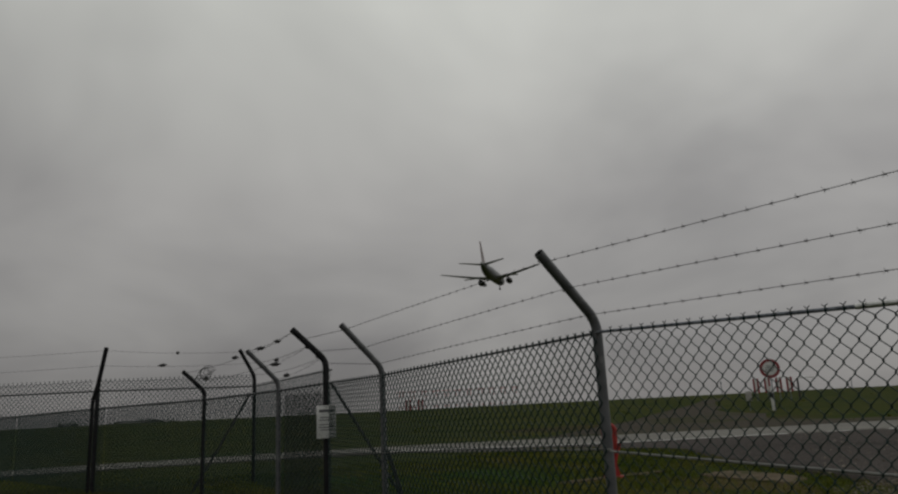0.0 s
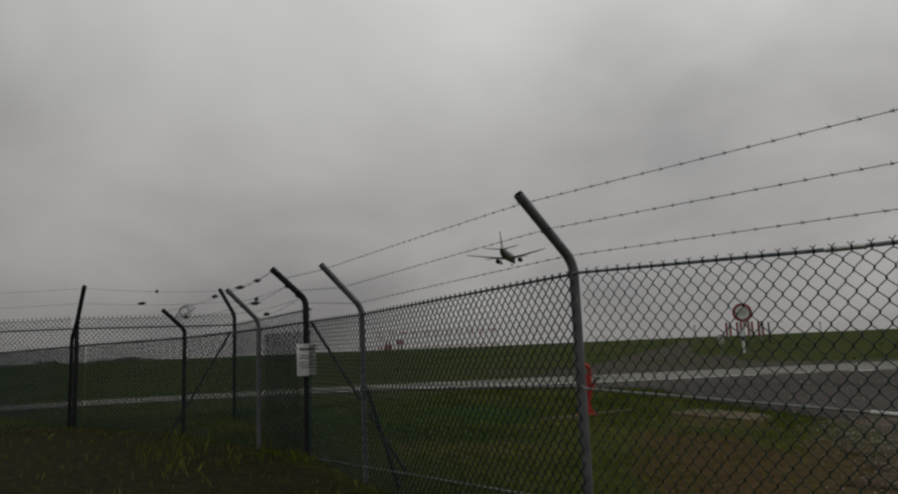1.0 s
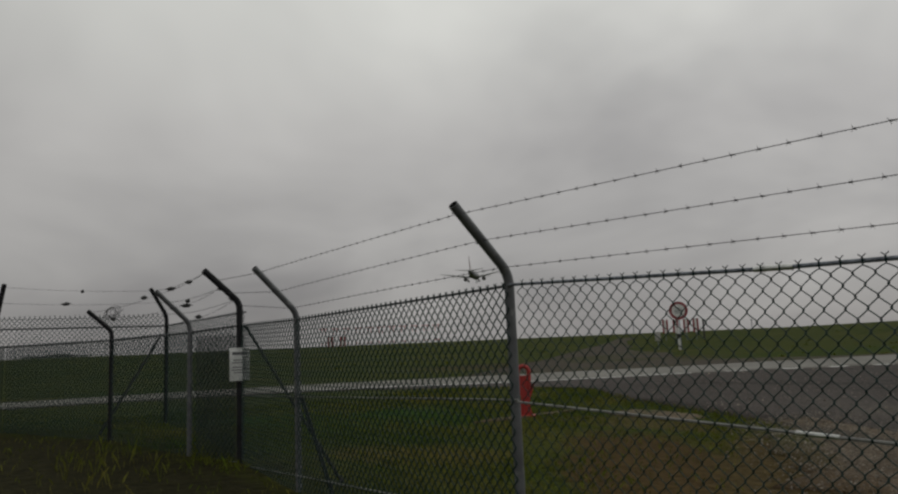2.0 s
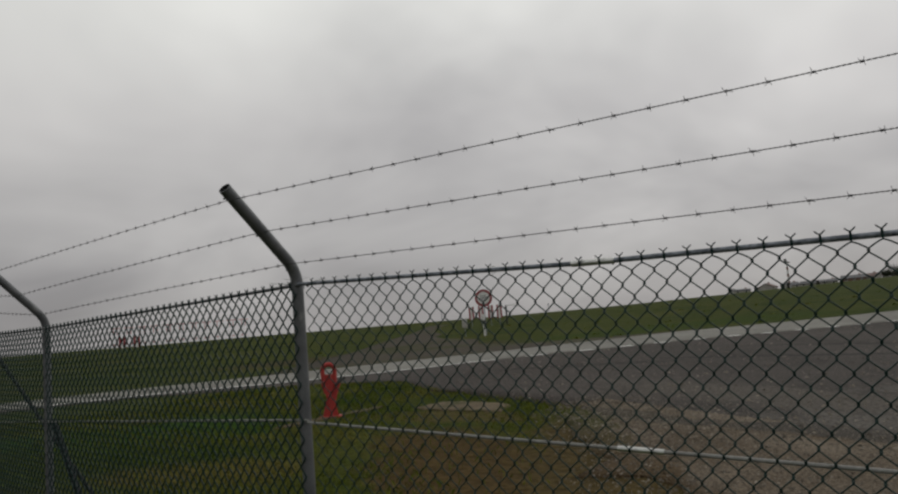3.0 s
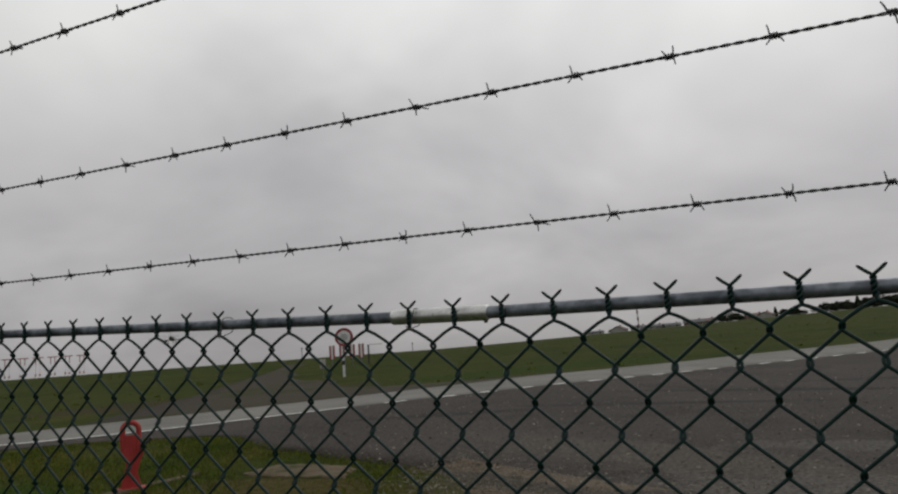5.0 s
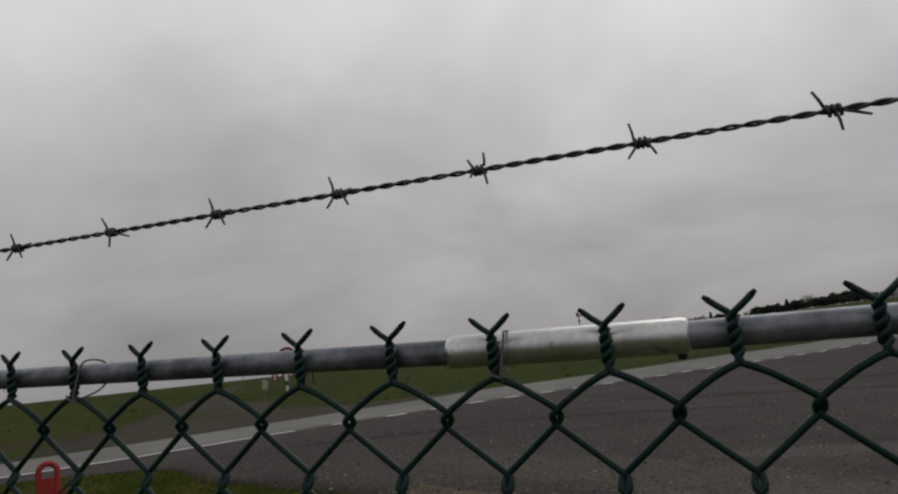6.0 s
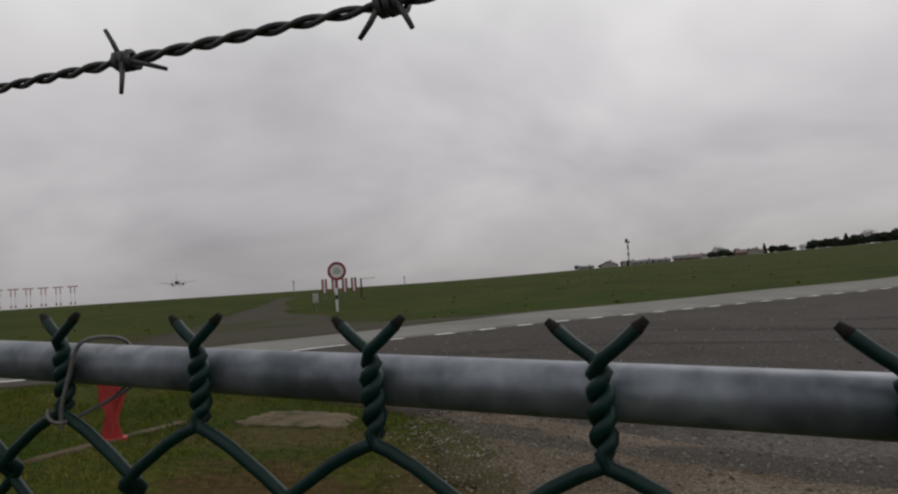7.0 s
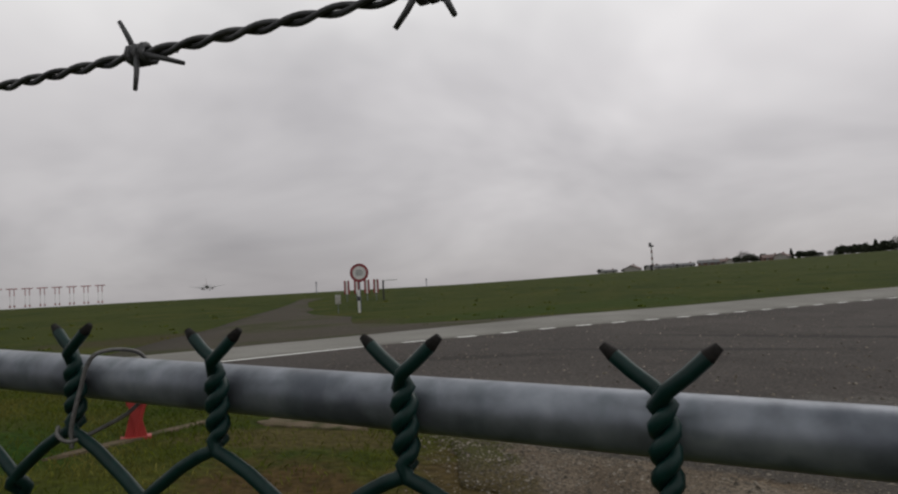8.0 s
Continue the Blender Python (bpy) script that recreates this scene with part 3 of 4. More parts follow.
# posts: a steel tube with an outward bent arm
def fence_post(at, top, arm, r, group, label, foot=None, mat=POST):
    """Post at plan place; top is the height of the bend, arm the offset of the arm's end."""
    x, y = at
    z0 = float(gz(x, y)) - 0.05 if foot is None else foot
    root = thing("fence_post", label, "fence post", (x, y, z0), group)
    h = top - z0
    a = Vector(arm)
    n = a.normalized()
    pts = [(0, 0, 0), (0, 0, h * 0.5), (0, 0, h - 0.075)]
    for u in (0.2, 0.4, 0.6, 0.8):
        p0, p1, p2 = Vector((0, 0, h - 0.075)), Vector((0, 0, h)), Vector((0, 0, h)) + n * 0.075
        pts.append(tuple(p0 * (1 - u) ** 2 + p1 * 2 * u * (1 - u) + p2 * u * u))
    end = Vector((0, 0, h)) + a
    pts += [tuple(Vector((0, 0, h)) + n * 0.075), tuple(end)]
    g = Geo().tube(pts, r, 18, caps=False)
    inner_ = Geo().tube([tuple(end - n * 0.12), tuple(end)], r * 0.86, 18, caps=False)
    part("pole", g, mat, root)
    part("pipe_mouth", inner_, DARK, root, "dark open pipe end")
    ring = Geo()
    side = n.orthogonal().normalized()
    oth = n.cross(side)
    vs = []
    for k in range(18):
        t = k * 2 * math.pi / 18
        for rad in (r, r * 0.86):
            vs.append(end + (side * math.cos(t) + oth * math.sin(t)) * rad)
    ring.add(vs, [(2 * k, 2 * k + 1, (2 * k + 3) % 36, (2 * k + 2) % 36) for k in range(18)])
    part("rim", ring, mat, root, smooth=False)
    for i, f in enumerate((0.07, 0.5, 0.93)):
        c = Vector((0, 0, h)) + a * f
        part("staple", Geo().tube([tuple(c + n.orthogonal().normalized() * r * q) for q in (0.9, 1.25)], 0.004, 6), BARBED, root)
    return root


P1, P2, P3, P4 = (-1.053, 0.020), (-4.190, 0.320), (-5.77, 0.42), (-6.5, 0.13)
G_MAIN = "perimeter fence posts"
fence_post(P1, 2.126, (0.035, -0.386, 0.335), 0.0262, G_MAIN, "grey steel fence post with a bent barbed-wire arm")
fence_post(P2, 2.102, (0.020, -0.405, 0.388), 0.0275, G_MAIN, "grey steel fence post with bent arm and raking brace")
fence_post(P3, 2.300, (0, -0.390, 0.340), 0.0340, G_MAIN, "dark steel corner post carrying a white notice", mat=DARK_POST)
fence_post(P4, 2.110, (0.05, -0.390, 0.360), 0.0270, G_MAIN, "grey steel fence post beside the corner post")
fence_post((2.14, 0.02), 2.03, (0, -0.332, 0.335), 0.0275, G_MAIN, "grey steel fence post with a bent barbed-wire arm")


def straight(a, b):
    a, b = np.array(a, float), np.array(b, float)
    n = b - a
    length = float(np.hypot(n[0], n[1]))
    return (lambda s: a + n * (s / length)), length


def far_panel(a, b, label, rails=(0.0, 0.575, 1.38), wide=None, rise=0.0, rails_b=None):
    """A panel from a to b; rails are the drops of its rails below the top at a, rails_b those at b."""
    line, length = straight(a, b)
    root = link_panel(0.03, length - 0.03, lambda s: line(s) + (0, 0, rise), (FAR_A, FAR_B) if wide is None else (YARD_A, YARD_B) if wide > 0.01 else (THIN_A, THIN_B), label)
    for d, d_b in zip(rails, rails_b or rails):
        part("rail", Geo().tube([line(0) - (0, 0, d), line(length) - (0, 0, d_b)], (0.0085 if wide is None else wide) if d == 0 else 0.006, 10), (PALE_RAIL if wide is None else ZINC) if d else POST, root)
    return root


far_panel((-4.165, 0.30, 2.035), (-1.013, 0.0, 2.062), "dark green chain-link mesh panel between two steel posts", (0.0, 0.675, 1.349), rails_b=(0.0, 0.590, 1.184))
far_panel((-5.77, 0.44, 2.05), (-4.165, 0.30, 2.035), "dark green chain-link mesh panel beside the corner post", (0.0, 0.750, 1.462), rails_b=(0.0, 0.675, 1.349))


def raking_brace(a, b, r, label):
    part_ob = part("brace", Geo().tube([a, b], r, 10), DARK_POST)
    return tagged(part_ob, label, "fence brace", "fence braces")


raking_brace((-4.14, 0.33, 1.37), (-3.70, 0.41, float(gz(-3.7, 0.41)) - 0.03), 0.020, "thin dark steel brace propping a fence post")
raking_brace((-5.74, 0.47, 2.05), (-4.05, 0.72, float(gz(-4.05, 0.72)) - 0.03), 0.015, "thin dark steel brace propping the corner post")


# ---- barbed wire ----
def barb_mesh(ends):
    """Two short wires wound round the strand, with sharp ends."""
    g = Geo()
    pts = []
    for i in range(25):
        a = i / 24 * 2 * math.pi * 3.0
        pts.append((-0.0042 + 0.0084 * i / 24, 0.0027 * math.cos(a), 0.0027 * math.sin(a)))
    g.tube(pts, 0.0011, 6)
    for p0, p1 in ends:
        p1 = tuple(np.array(p0) + 0.85 * (np.array(p1) - np.array(p0)))
        mid = (np.array(p0) + np.array(p1)) / 2
        g.tube([p0, tuple(mid + (0.0003, 0, 0)), p1], [0.0009, 0.00085, 0.0007], 6)
    me = g.mesh("barb", True, False)
    me.materials.append(BARBED)
    return me


BARB_A = barb_mesh([((-0.0040, 0.0010, 0.0022), (-0.0062, -0.001, 0.0140)), ((-0.0024, -0.0020, -0.001), (-0.0088, -0.004, -0.0105)),
                    ((0.0032, -0.0020, -0.001), (0.0086, -0.003, -0.0098)), ((0.0036, 0.0018, 0.0016), (0.0050, 0.010, 0.0045))])
BARB_B = barb_mesh([((-0.0040, 0.0010, 0.0022), (-0.0100, -0.001, 0.0135)), ((0.0006, -0.0022, -0.001), (0.0026, -0.004, -0.0140)),
                    ((0.0036, -0.0020, -0.0010), (0.0195, 0.0010, -0.0058)), ((0.0030, 0.0018, 0.0016), (0.0060, 0.010, 0.0035))])
BARB_C = barb_mesh([((-0.0040, 0.0010, 0.0022), (-0.0078, 0.002, 0.0090)), ((0.0036, 0.0010, 0.0022), (0.0044, -0.001, 0.0120)),
                    ((0.0036, -0.0020, -0.001), (0.0062, -0.003, -0.0115)), ((-0.0036, -0.0018, -0.0012), (-0.0030, -0.009, -0.0060))])
rng_b = random.Random(4)


def barbed_wire(a, b, label, first=None, fine=True, gap=0.098, sag=0.0, group="barbed wires"):
    """A twisted two-strand wire from a to b with barbs at even steps."""
    a, b = np.array(a, float), np.array(b, float)
    L = np.linalg.norm(b - a)
    d = (b - a) / L
    u = np.cross(d, (0, 0, 1.0))
    u /= np.linalg.norm(u)
    w = np.cross(u, d)
    root = thing("barbed_wire", label, "barbed wire", group=group)

    def mid(s):
        t = s / L
        return a + d * s - np.array([0, 0, 4 * sag * t * (1 - t)])

    if fine:
        n = int(L / 0.0021)
        for ph in (0, math.pi):
            pts = []
            for i in range(n + 1):
                s = L * i / n
                t = 2 * math.pi * s / 0.0245 + ph
                pts.append(mid(s) + 0.00098 * (u * math.cos(t) + w * math.sin(t)))
            part("strand", Geo().tube(pts, 0.00098, 6).mesh("strand", True, False), BARBED, root)
    else:
        part("strand", Geo().tube([mid(s) for s in np.linspace(0, L, 14)], 0.0017, 5), BARBED, root)
    s = first if first is not None else 0.05
    yaw = math.degrees(math.atan2(d[1], d[0]))
    tilt = -math.degrees(math.asin(d[2]))
    i = 0
    while s < L - 0.03:
        q = mid(s)
        spin = rng_b.uniform(-16, 16) * (0.4 if fine else 1.0)
        kind_ = (BARB_B, BARB_A, BARB_A, BARB_C, BARB_A)[i % 5]
        part("barb", kind_, None, root, at=pose(q[0], q[1], q[2], 0, tilt, yaw) @ pose(0, 0, 0, spin, 0, 0))
        s += gap + rng_b.uniform(-0.002, 0.002) * (not fine)
        i += 1
    return root


W1 = lambda x: (x, -0.0398 + 0.0164 * x, 2.1225 - 0.0302 * x)
W2 = lambda x: (x, -0.1717 + 0.0086 * x, 2.2570 - 0.0333 * x)
W3 = lambda x: (x, -0.3382 + 0.0164 * x, 2.3821 - 0.0270 * x)
LAB = "dark twisted barbed wire stretched between post arms"
XA, XB = -1.013, 2.14
for f, start in ((W1, 0.0716 - 11 * 0.098 - XA + 0.098), (W2, (0.567 - XA) % 0.098), (W3, (0.265 - XA) % 0.098)):
    barbed_wire(f(XA), f(XB), LAB, first=start)
ARM2 = [(-4.165, 0.262, 2.138), (-4.165, 0.120, 2.284), (-4.165, -0.055, 2.446)]
ARM3_EAST = [(-5.77, 0.410, 2.270), (-5.77, 0.285, 2.400), (-5.77, 0.150, 2.530)]
ARM3 = [(-5.77, 0.380, 2.335), (-5.77, 0.230, 2.465), (-5.77, 0.050, 2.620)]
for f, q, q3 in zip((W1, W2, W3), ARM2, ARM3_EAST):
    barbed_wire(q, f(XA), LAB, fine=False, sag=-0.004)
    barbed_wire(q3, q, LAB, fine=False, sag=0.0)


# ---- the corner enclosure: two further fence lines that meet ----
P5, P6, P7 = (-9.78, 0.84), (-8.27, -0.29), (-10.96, -1.30)
fence_post(P6, 2.10, (0.06, -0.30, 0.26), 0.0270, G_MAIN, "dark steel fence post with a short bent arm", mat=DARK_POST)
fence_post(P5, 2.37, (0.13, -0.28, 0.41), 0.0290, G_MAIN, "tall dark steel fence post with a raking brace", mat=DARK_POST)
fence_post(P7, 2.37, (0.25, 0.06, 0.54), 0.0330, G_MAIN, "tall dark steel fence post with an upright arm", mat=DARK_POST)
fence_post((-11.02, -1.36), 2.11, (0.23, 0.07, 0.39), 0.0275, G_MAIN, "short dark steel fence post beside a taller one", mat=DARK_POST)
FAR_LAB = "dark chain-link mesh panel of the far enclosure"
LOW = [(-5.77, 0.40, 2.05), (-6.5, 0.13, 2.01), (-8.27, -0.29, 1.985), (-11.0, -1.15, 1.985), (-15.6, -2.25, 1.98), (-20.5, -3.6, 1.98)]
HIGH = [(-5.80, 0.50, 2.20), (-9.78, 0.86, 2.215), (-10.96, -1.32, 2.25), (-12.3, -3.6, 2.25), (-14.4, -7.2, 2.25)]
for chain, drops, rise_ in ((LOW, (0.0, 1.42), 0.0), (HIGH, (0.0,), 0.17)):
    for a_, b_ in zip(chain[1:], chain[:-1]):
        far_panel(a_, b_, FAR_LAB, drops, 0.013 if a_[0] < -10 or chain is LOW else 0.009, rise_ if b_[0] < -6 else 0.0)
raking_brace((-9.62, 0.72, 2.08), (-8.95, -0.30, float(gz(-8.95, -0.3)) - 0.03), 0.018, "thin dark steel brace propping a tall fence post")


def slatted_screen():
    """Narrow dark slats woven into the mesh between the corner post and its neighbour."""
    root = thing("privacy_screen", "dark grey slats woven into the corner fence panel", "fence screen")
    a, b = np.array((-5.80, 0.42)), np.array((-6.47, 0.17))
    n = 46
    d = (b - a) / np.linalg.norm(b - a)
    yaw = math.degrees(math.atan2(d[1], d[0]))
    me = Geo().box((0, 0, 0), (0.0062, 0.002, 1.36)).mesh("slat", False)
    me.materials.append(MESHCLOTH)
    for i in range(n):
        q = a + (b - a) * (i + 0.5) / n
        part("slat", me, None, root, at=pose(q[0], q[1] + 0.02, 1.28 + 0.01 * math.sin(i * 2.1), 0, 0, yaw))


slatted_screen()
ARM4 = [(-6.495, 0.10, 2.14), (-6.475, -0.06, 2.29), (-6.455, -0.23, 2.44)]
ARM6 = [(-8.265, -0.31, 2.12), (-8.24, -0.44, 2.23), (-8.215, -0.57, 2.34)]
ARM5 = [(-9.77, 0.82, 2.40), (-9.715, 0.70, 2.575), (-9.66, 0.58, 2.75)]
ARM7 = [(-10.94, -1.29, 2.41), (-10.835, -1.27, 2.64), (-10.73, -1.245, 2.87)]
for i in range(3):
    barbed_wire(ARM4[i], ARM3[i], LAB, fine=False, sag=0.03)
    barbed_wire(ARM6[i], ARM4[i], LAB, fine=False, sag=0.03)
    barbed_wire(ARM5[i], ARM3[i], LAB, fine=False, sag=0.05)
    barbed_wire(ARM7[i], ARM5[i], LAB, fine=False, sag=0.03)
    q = np.array(ARM7[i]) + (-2.6, -4.4, 0.0)
    barbed_wire(tuple(q), ARM7[i], LAB, fine=False, sag=0.04)


def tensioner(at, length, turn):
    """A small ratchet drum that keeps a wire tight."""
    root = thing("wire_tensioner", "small dark wire tensioner hanging on barbed wire", "wire tensioner", at, "wire tensioners", turn=turn)
    part("drum", Geo().tube([(-length / 2, 0, 0), (-length * 0.3, 0, 0), (length * 0.3, 0, 0), (length / 2, 0, 0)], [0.006, 0.021, 0.021, 0.006], 10), DARK, root)
    part("frame", Geo().tube([(-length * 0.75, 0, 0.0), (0, 0.012, 0.024), (length * 0.75, 0, 0.0)], 0.005, 6), DARK, root)


for at_, len_, turn_ in (((-8.83, -0.54, 2.66), 0.05, 0), ((-8.97, -0.71, 2.50), 0.13, 30), ((-7.38, -0.14, 2.47), 0.09, 20), ((-6.69, -0.03, 2.52), 0.10, 40),
                         ((-6.37, 0.07, 2.57), 0.06, 80), ((-6.40, 0.07, 2.36), 0.06, 10), ((-6.42, 0.06, 2.31), 0.10, 50), ((-6.37, 0.18, 2.18), 0.07, 30), ((-7.61, -0.43, 2.23), 0.06, 15), ((-5.79, 0.22, 2.45), 0.06, 35), ((-5.79, 0.34, 2.345), 0.05, 60)):
    tensioner(at_, len_, turn_)
def wire_coil():
    """A few loose turns of spare wire, each of its own size and lean, with a trailing end."""
    rng = random.Random(5)
    root = thing("wire_coil", "loose tangled coil of spare wire hung on the fence", "wire coil", (-7.75, -0.42, 2.31))
    for k in range(5):
        r, lean, dx = rng.uniform(0.04, 0.10), rng.uniform(-0.5, 0.5), rng.uniform(-0.12, 0.12)
        pts = [(dx + 0.7 * r * math.cos(t) + 0.012 * math.sin(3 * t), 0.7 * r * math.cos(t), 0.8 * r * math.sin(t) + lean * r * math.cos(t)) for t in np.linspace(0, 2 * math.pi * 1.15, 26)]
        part("turn", Geo().tube(pts, 0.0032, 5), BARBED, root)
    part("trailing_end", Geo().tube([(-0.28, -0.1, -0.10), (-0.12, -0.04, -0.02), (0.06, 0.02, -0.05), (0.24, 0.08, 0.03)], 0.0032, 5), BARBED, root)


wire_coil()


def notice():
    """White notice on the corner post; its writing is too small to read."""
    root = thing("notice_board", "white notice with dark printed lines on the corner post", "sign", (-5.712, 0.396, 1.640), turn=67)
    part("plate", Geo().box((0, 0, 0), (0.205, 0.004, 0.345), bevel=0.0015), PLATE, root)
    part("printed_heading", Geo().box((0, -0.0035, 0.115), (0.15, 0.002, 0.030)), INK, root, "grey printed heading bar", smooth=False)
    for z, w in ((0.045, 0.13), (0.018, 0.16), (-0.030, 0.14), (-0.058, 0.16), (-0.086, 0.12)):
        part("printed_line", Geo().box((0, -0.0035, z), (w, 0.002, 0.010)), INK, root, smooth=False)
    for z in (0.15, -0.15):
        part("bolt", Geo().tube([(0, -0.002, z), (0, -0.006, z)], 0.006, 8), ZINC, root)


notice()


# ---- on the grass: red standpipe, slabs, tufts, stones ----
def standpipe():
    z = float(gz(-6.14, 4.94))
    root = thing("standpipe", "red painted hooped standpipe standing in grass", "hydrant", (-6.14, 4.94, z), turn=50)
    hoop = [(-0.075, 0, 0.40)] + [(-0.085 * math.cos(t), 0, 0.655 + 0.085 * math.sin(t)) for t in np.linspace(0, math.pi, 11)] + [(0.075, 0, 0.40)]
    part("hoop", Geo().tube(hoop, 0.031, 10), RED, root)
    part("shield", Geo().prism([(-0.08, 0.34), (0.08, 0.34), (0.105, 0.47), (0.08, 0.60), (-0.08, 0.60), (-0.105, 0.47)], 0.03), RED, root, smooth=False)
    part("leg", Geo().prism([(-0.125, -0.04), (-0.03, -0.04), (0.085, 0.42), (0.0, 0.46)], 0.05, pose(0, 0.012, 0)), RED, root, smooth=False)
    part("leg", Geo().prism([(0.03, -0.04), (0.125, -0.04), (0.0, 0.46), (-0.085, 0.42)], 0.05, pose(0, -0.012, 0)), RED, root, smooth=False)
    part("strut", Geo().tube([(0.135, -0.035, 0.47), (0.06, -0.03, 0.26), (0.0, -0.02, -0.02)], [0.020, 0.024, 0.028], 8), RED, root)
    part("foot_plate", Geo().box((0, 0, 0.0), (0.30, 0.16, 0.05), bevel=0.006), RED, root)
    part("lever", Geo().tube([(0.10, -0.035, 0.44), (0.16, -0.05, 0.50), (0.22, -0.06, 0.55)], [0.014, 0.014, 0.02], 8), DARK, root, "dark valve lever")


standpipe()
def worn_slab(name, cx, cy, sx, sy, turn, lab, seed):
    """A sunk slab whose edges have crumbled and are overgrown; its top is slightly dished."""
    rng = random.Random(seed)
    n = 44
    ring = []
    for i in range(n):
        t = 2 * math.pi * i / n
        c, q = math.cos(t), math.sin(t)
        sq = (abs(c) ** 5 + abs(q) ** 5) ** -0.2
        k = sq * (1 + rng.uniform(-0.10, 0.05)) * (1 + 0.06 * math.sin(3 * t + seed))
        ring.append((c * k * sx / 2, q * k * sy / 2))
    vs, fs = [], []
    for f, z in ((1.04, -0.08), (1.0, 0.016), (0.96, 0.024), (0.55, 0.020)):
        vs += [(x * f, y * f, z + rng.uniform(-0.004, 0.004)) for x, y in ring]
    for r in range(3):
        fs += [(r * n + i, r * n + (i + 1) % n, (r + 1) * n + (i + 1) % n, (r + 1) * n + i) for i in range(n)]
    fs.append(tuple(range(3 * n, 4 * n)))
    tagged(part(name, Geo().add(vs, fs), SLAB, at=pose(cx, cy, float(gz(cx, cy)), 0, 2.5, turn)), lab, "concrete slab")


worn_slab("concrete_slab", -4.85, 6.40, 1.30, 0.78, 8, "crumbling brownish concrete cover slab sunk in grass", 3)
worn_slab("concrete_kerb", -6.10, 4.95, 0.13, 1.9, -3, "narrow overgrown concrete edging beside the red standpipe", 8)


def near_limit(x):
    return np.interp(x, [q[0] for q in NEAR], [q[1] for q in NEAR])


def tufts():
    rng = np.random.default_rng(11)
    V, F = [], []

    def blades(n, xr, yr, h, keep, lean=0.5):
        x, y = rng.uniform(*xr, n), rng.uniform(*yr, n)
        ok = keep(x, y)
        for px, py in zip(x[ok], y[ok]):
            hh = h * rng.uniform(0.5, 1.3)
            a = rng.uniform(0, 6.283)
            w = 0.0035 + 0.03 * hh * 0.25
            dx, dy = math.cos(a) * w, math.sin(a) * w
            lx, ly = rng.normal(0, lean * hh, 2)
            z = float(0.36 - 0.045 * min(max(px, -8), 4))
            o = len(V)
            V.extend([(px - dx, py - dy, z - 0.01), (px + dx, py + dy, z - 0.01), (px + lx * 0.4 + dx * 0.6, py + ly * 0.4 + dy * 0.6, z + hh * 0.65), (px + lx, py + ly, z + hh)])
            F.extend([(o, o + 1, o + 2), (o, o + 2, o + 3)])

    bare = lambda x, y: (np.abs(y - np.interp(x, [-4.9, -3.6, -2.3, -1, 0.6], [4.7, 4.4, 3.4, 2.2, 1.0])) < 0.75) & (x > -4.9)
    patch = lambda x, y: np.sin(x * 1.7 + 1.3 * np.sin(y * 1.1)) + np.sin(y * 2.3 + x * 0.6) + rng.normal(0, 0.8, x.shape)
    on_slab = lambda x, y: (np.abs(x + 4.85) < 0.60) & (np.abs(y - 6.40) < 0.42) | (np.abs(x + 6.10) < 0.10) & (np.abs(y - 4.95) < 0.95)
    field = lambda x, y: ~on_slab(x, y) & (y < near_limit(x) + 0.1) & (y > 0.1) & (~bare(x, y) | (rng.random(x.shape) < 0.25)) & (patch(x, y) > -0.9) & ((x < -3.2) | (y < 5.6 - 1.6 * (x + 3.2)) & (rng.random(x.shape) < 0.5))
    blades(64000, (-11.5, 0.6), (0.1, 8.6), 0.05, field)
    blades(3000, (-16, -2.0), (-5.5, 0.35), 0.06, lambda x, y: y < 0.30 - 0.02 * x, 0.4)
    blades(160, (-7.6, -5.4), (-1.2, 0.3), 0.15, lambda x, y: x < 9, 0.3)
    me = bpy.data.meshes.new("grass_tufts")
    me.from_pydata(V, [], F)
    me.materials.append(BLADE)
    tagged(new("grass_tufts", me), "short tufts of green and straw-coloured grass", "grass", kind="stuff")


tufts()


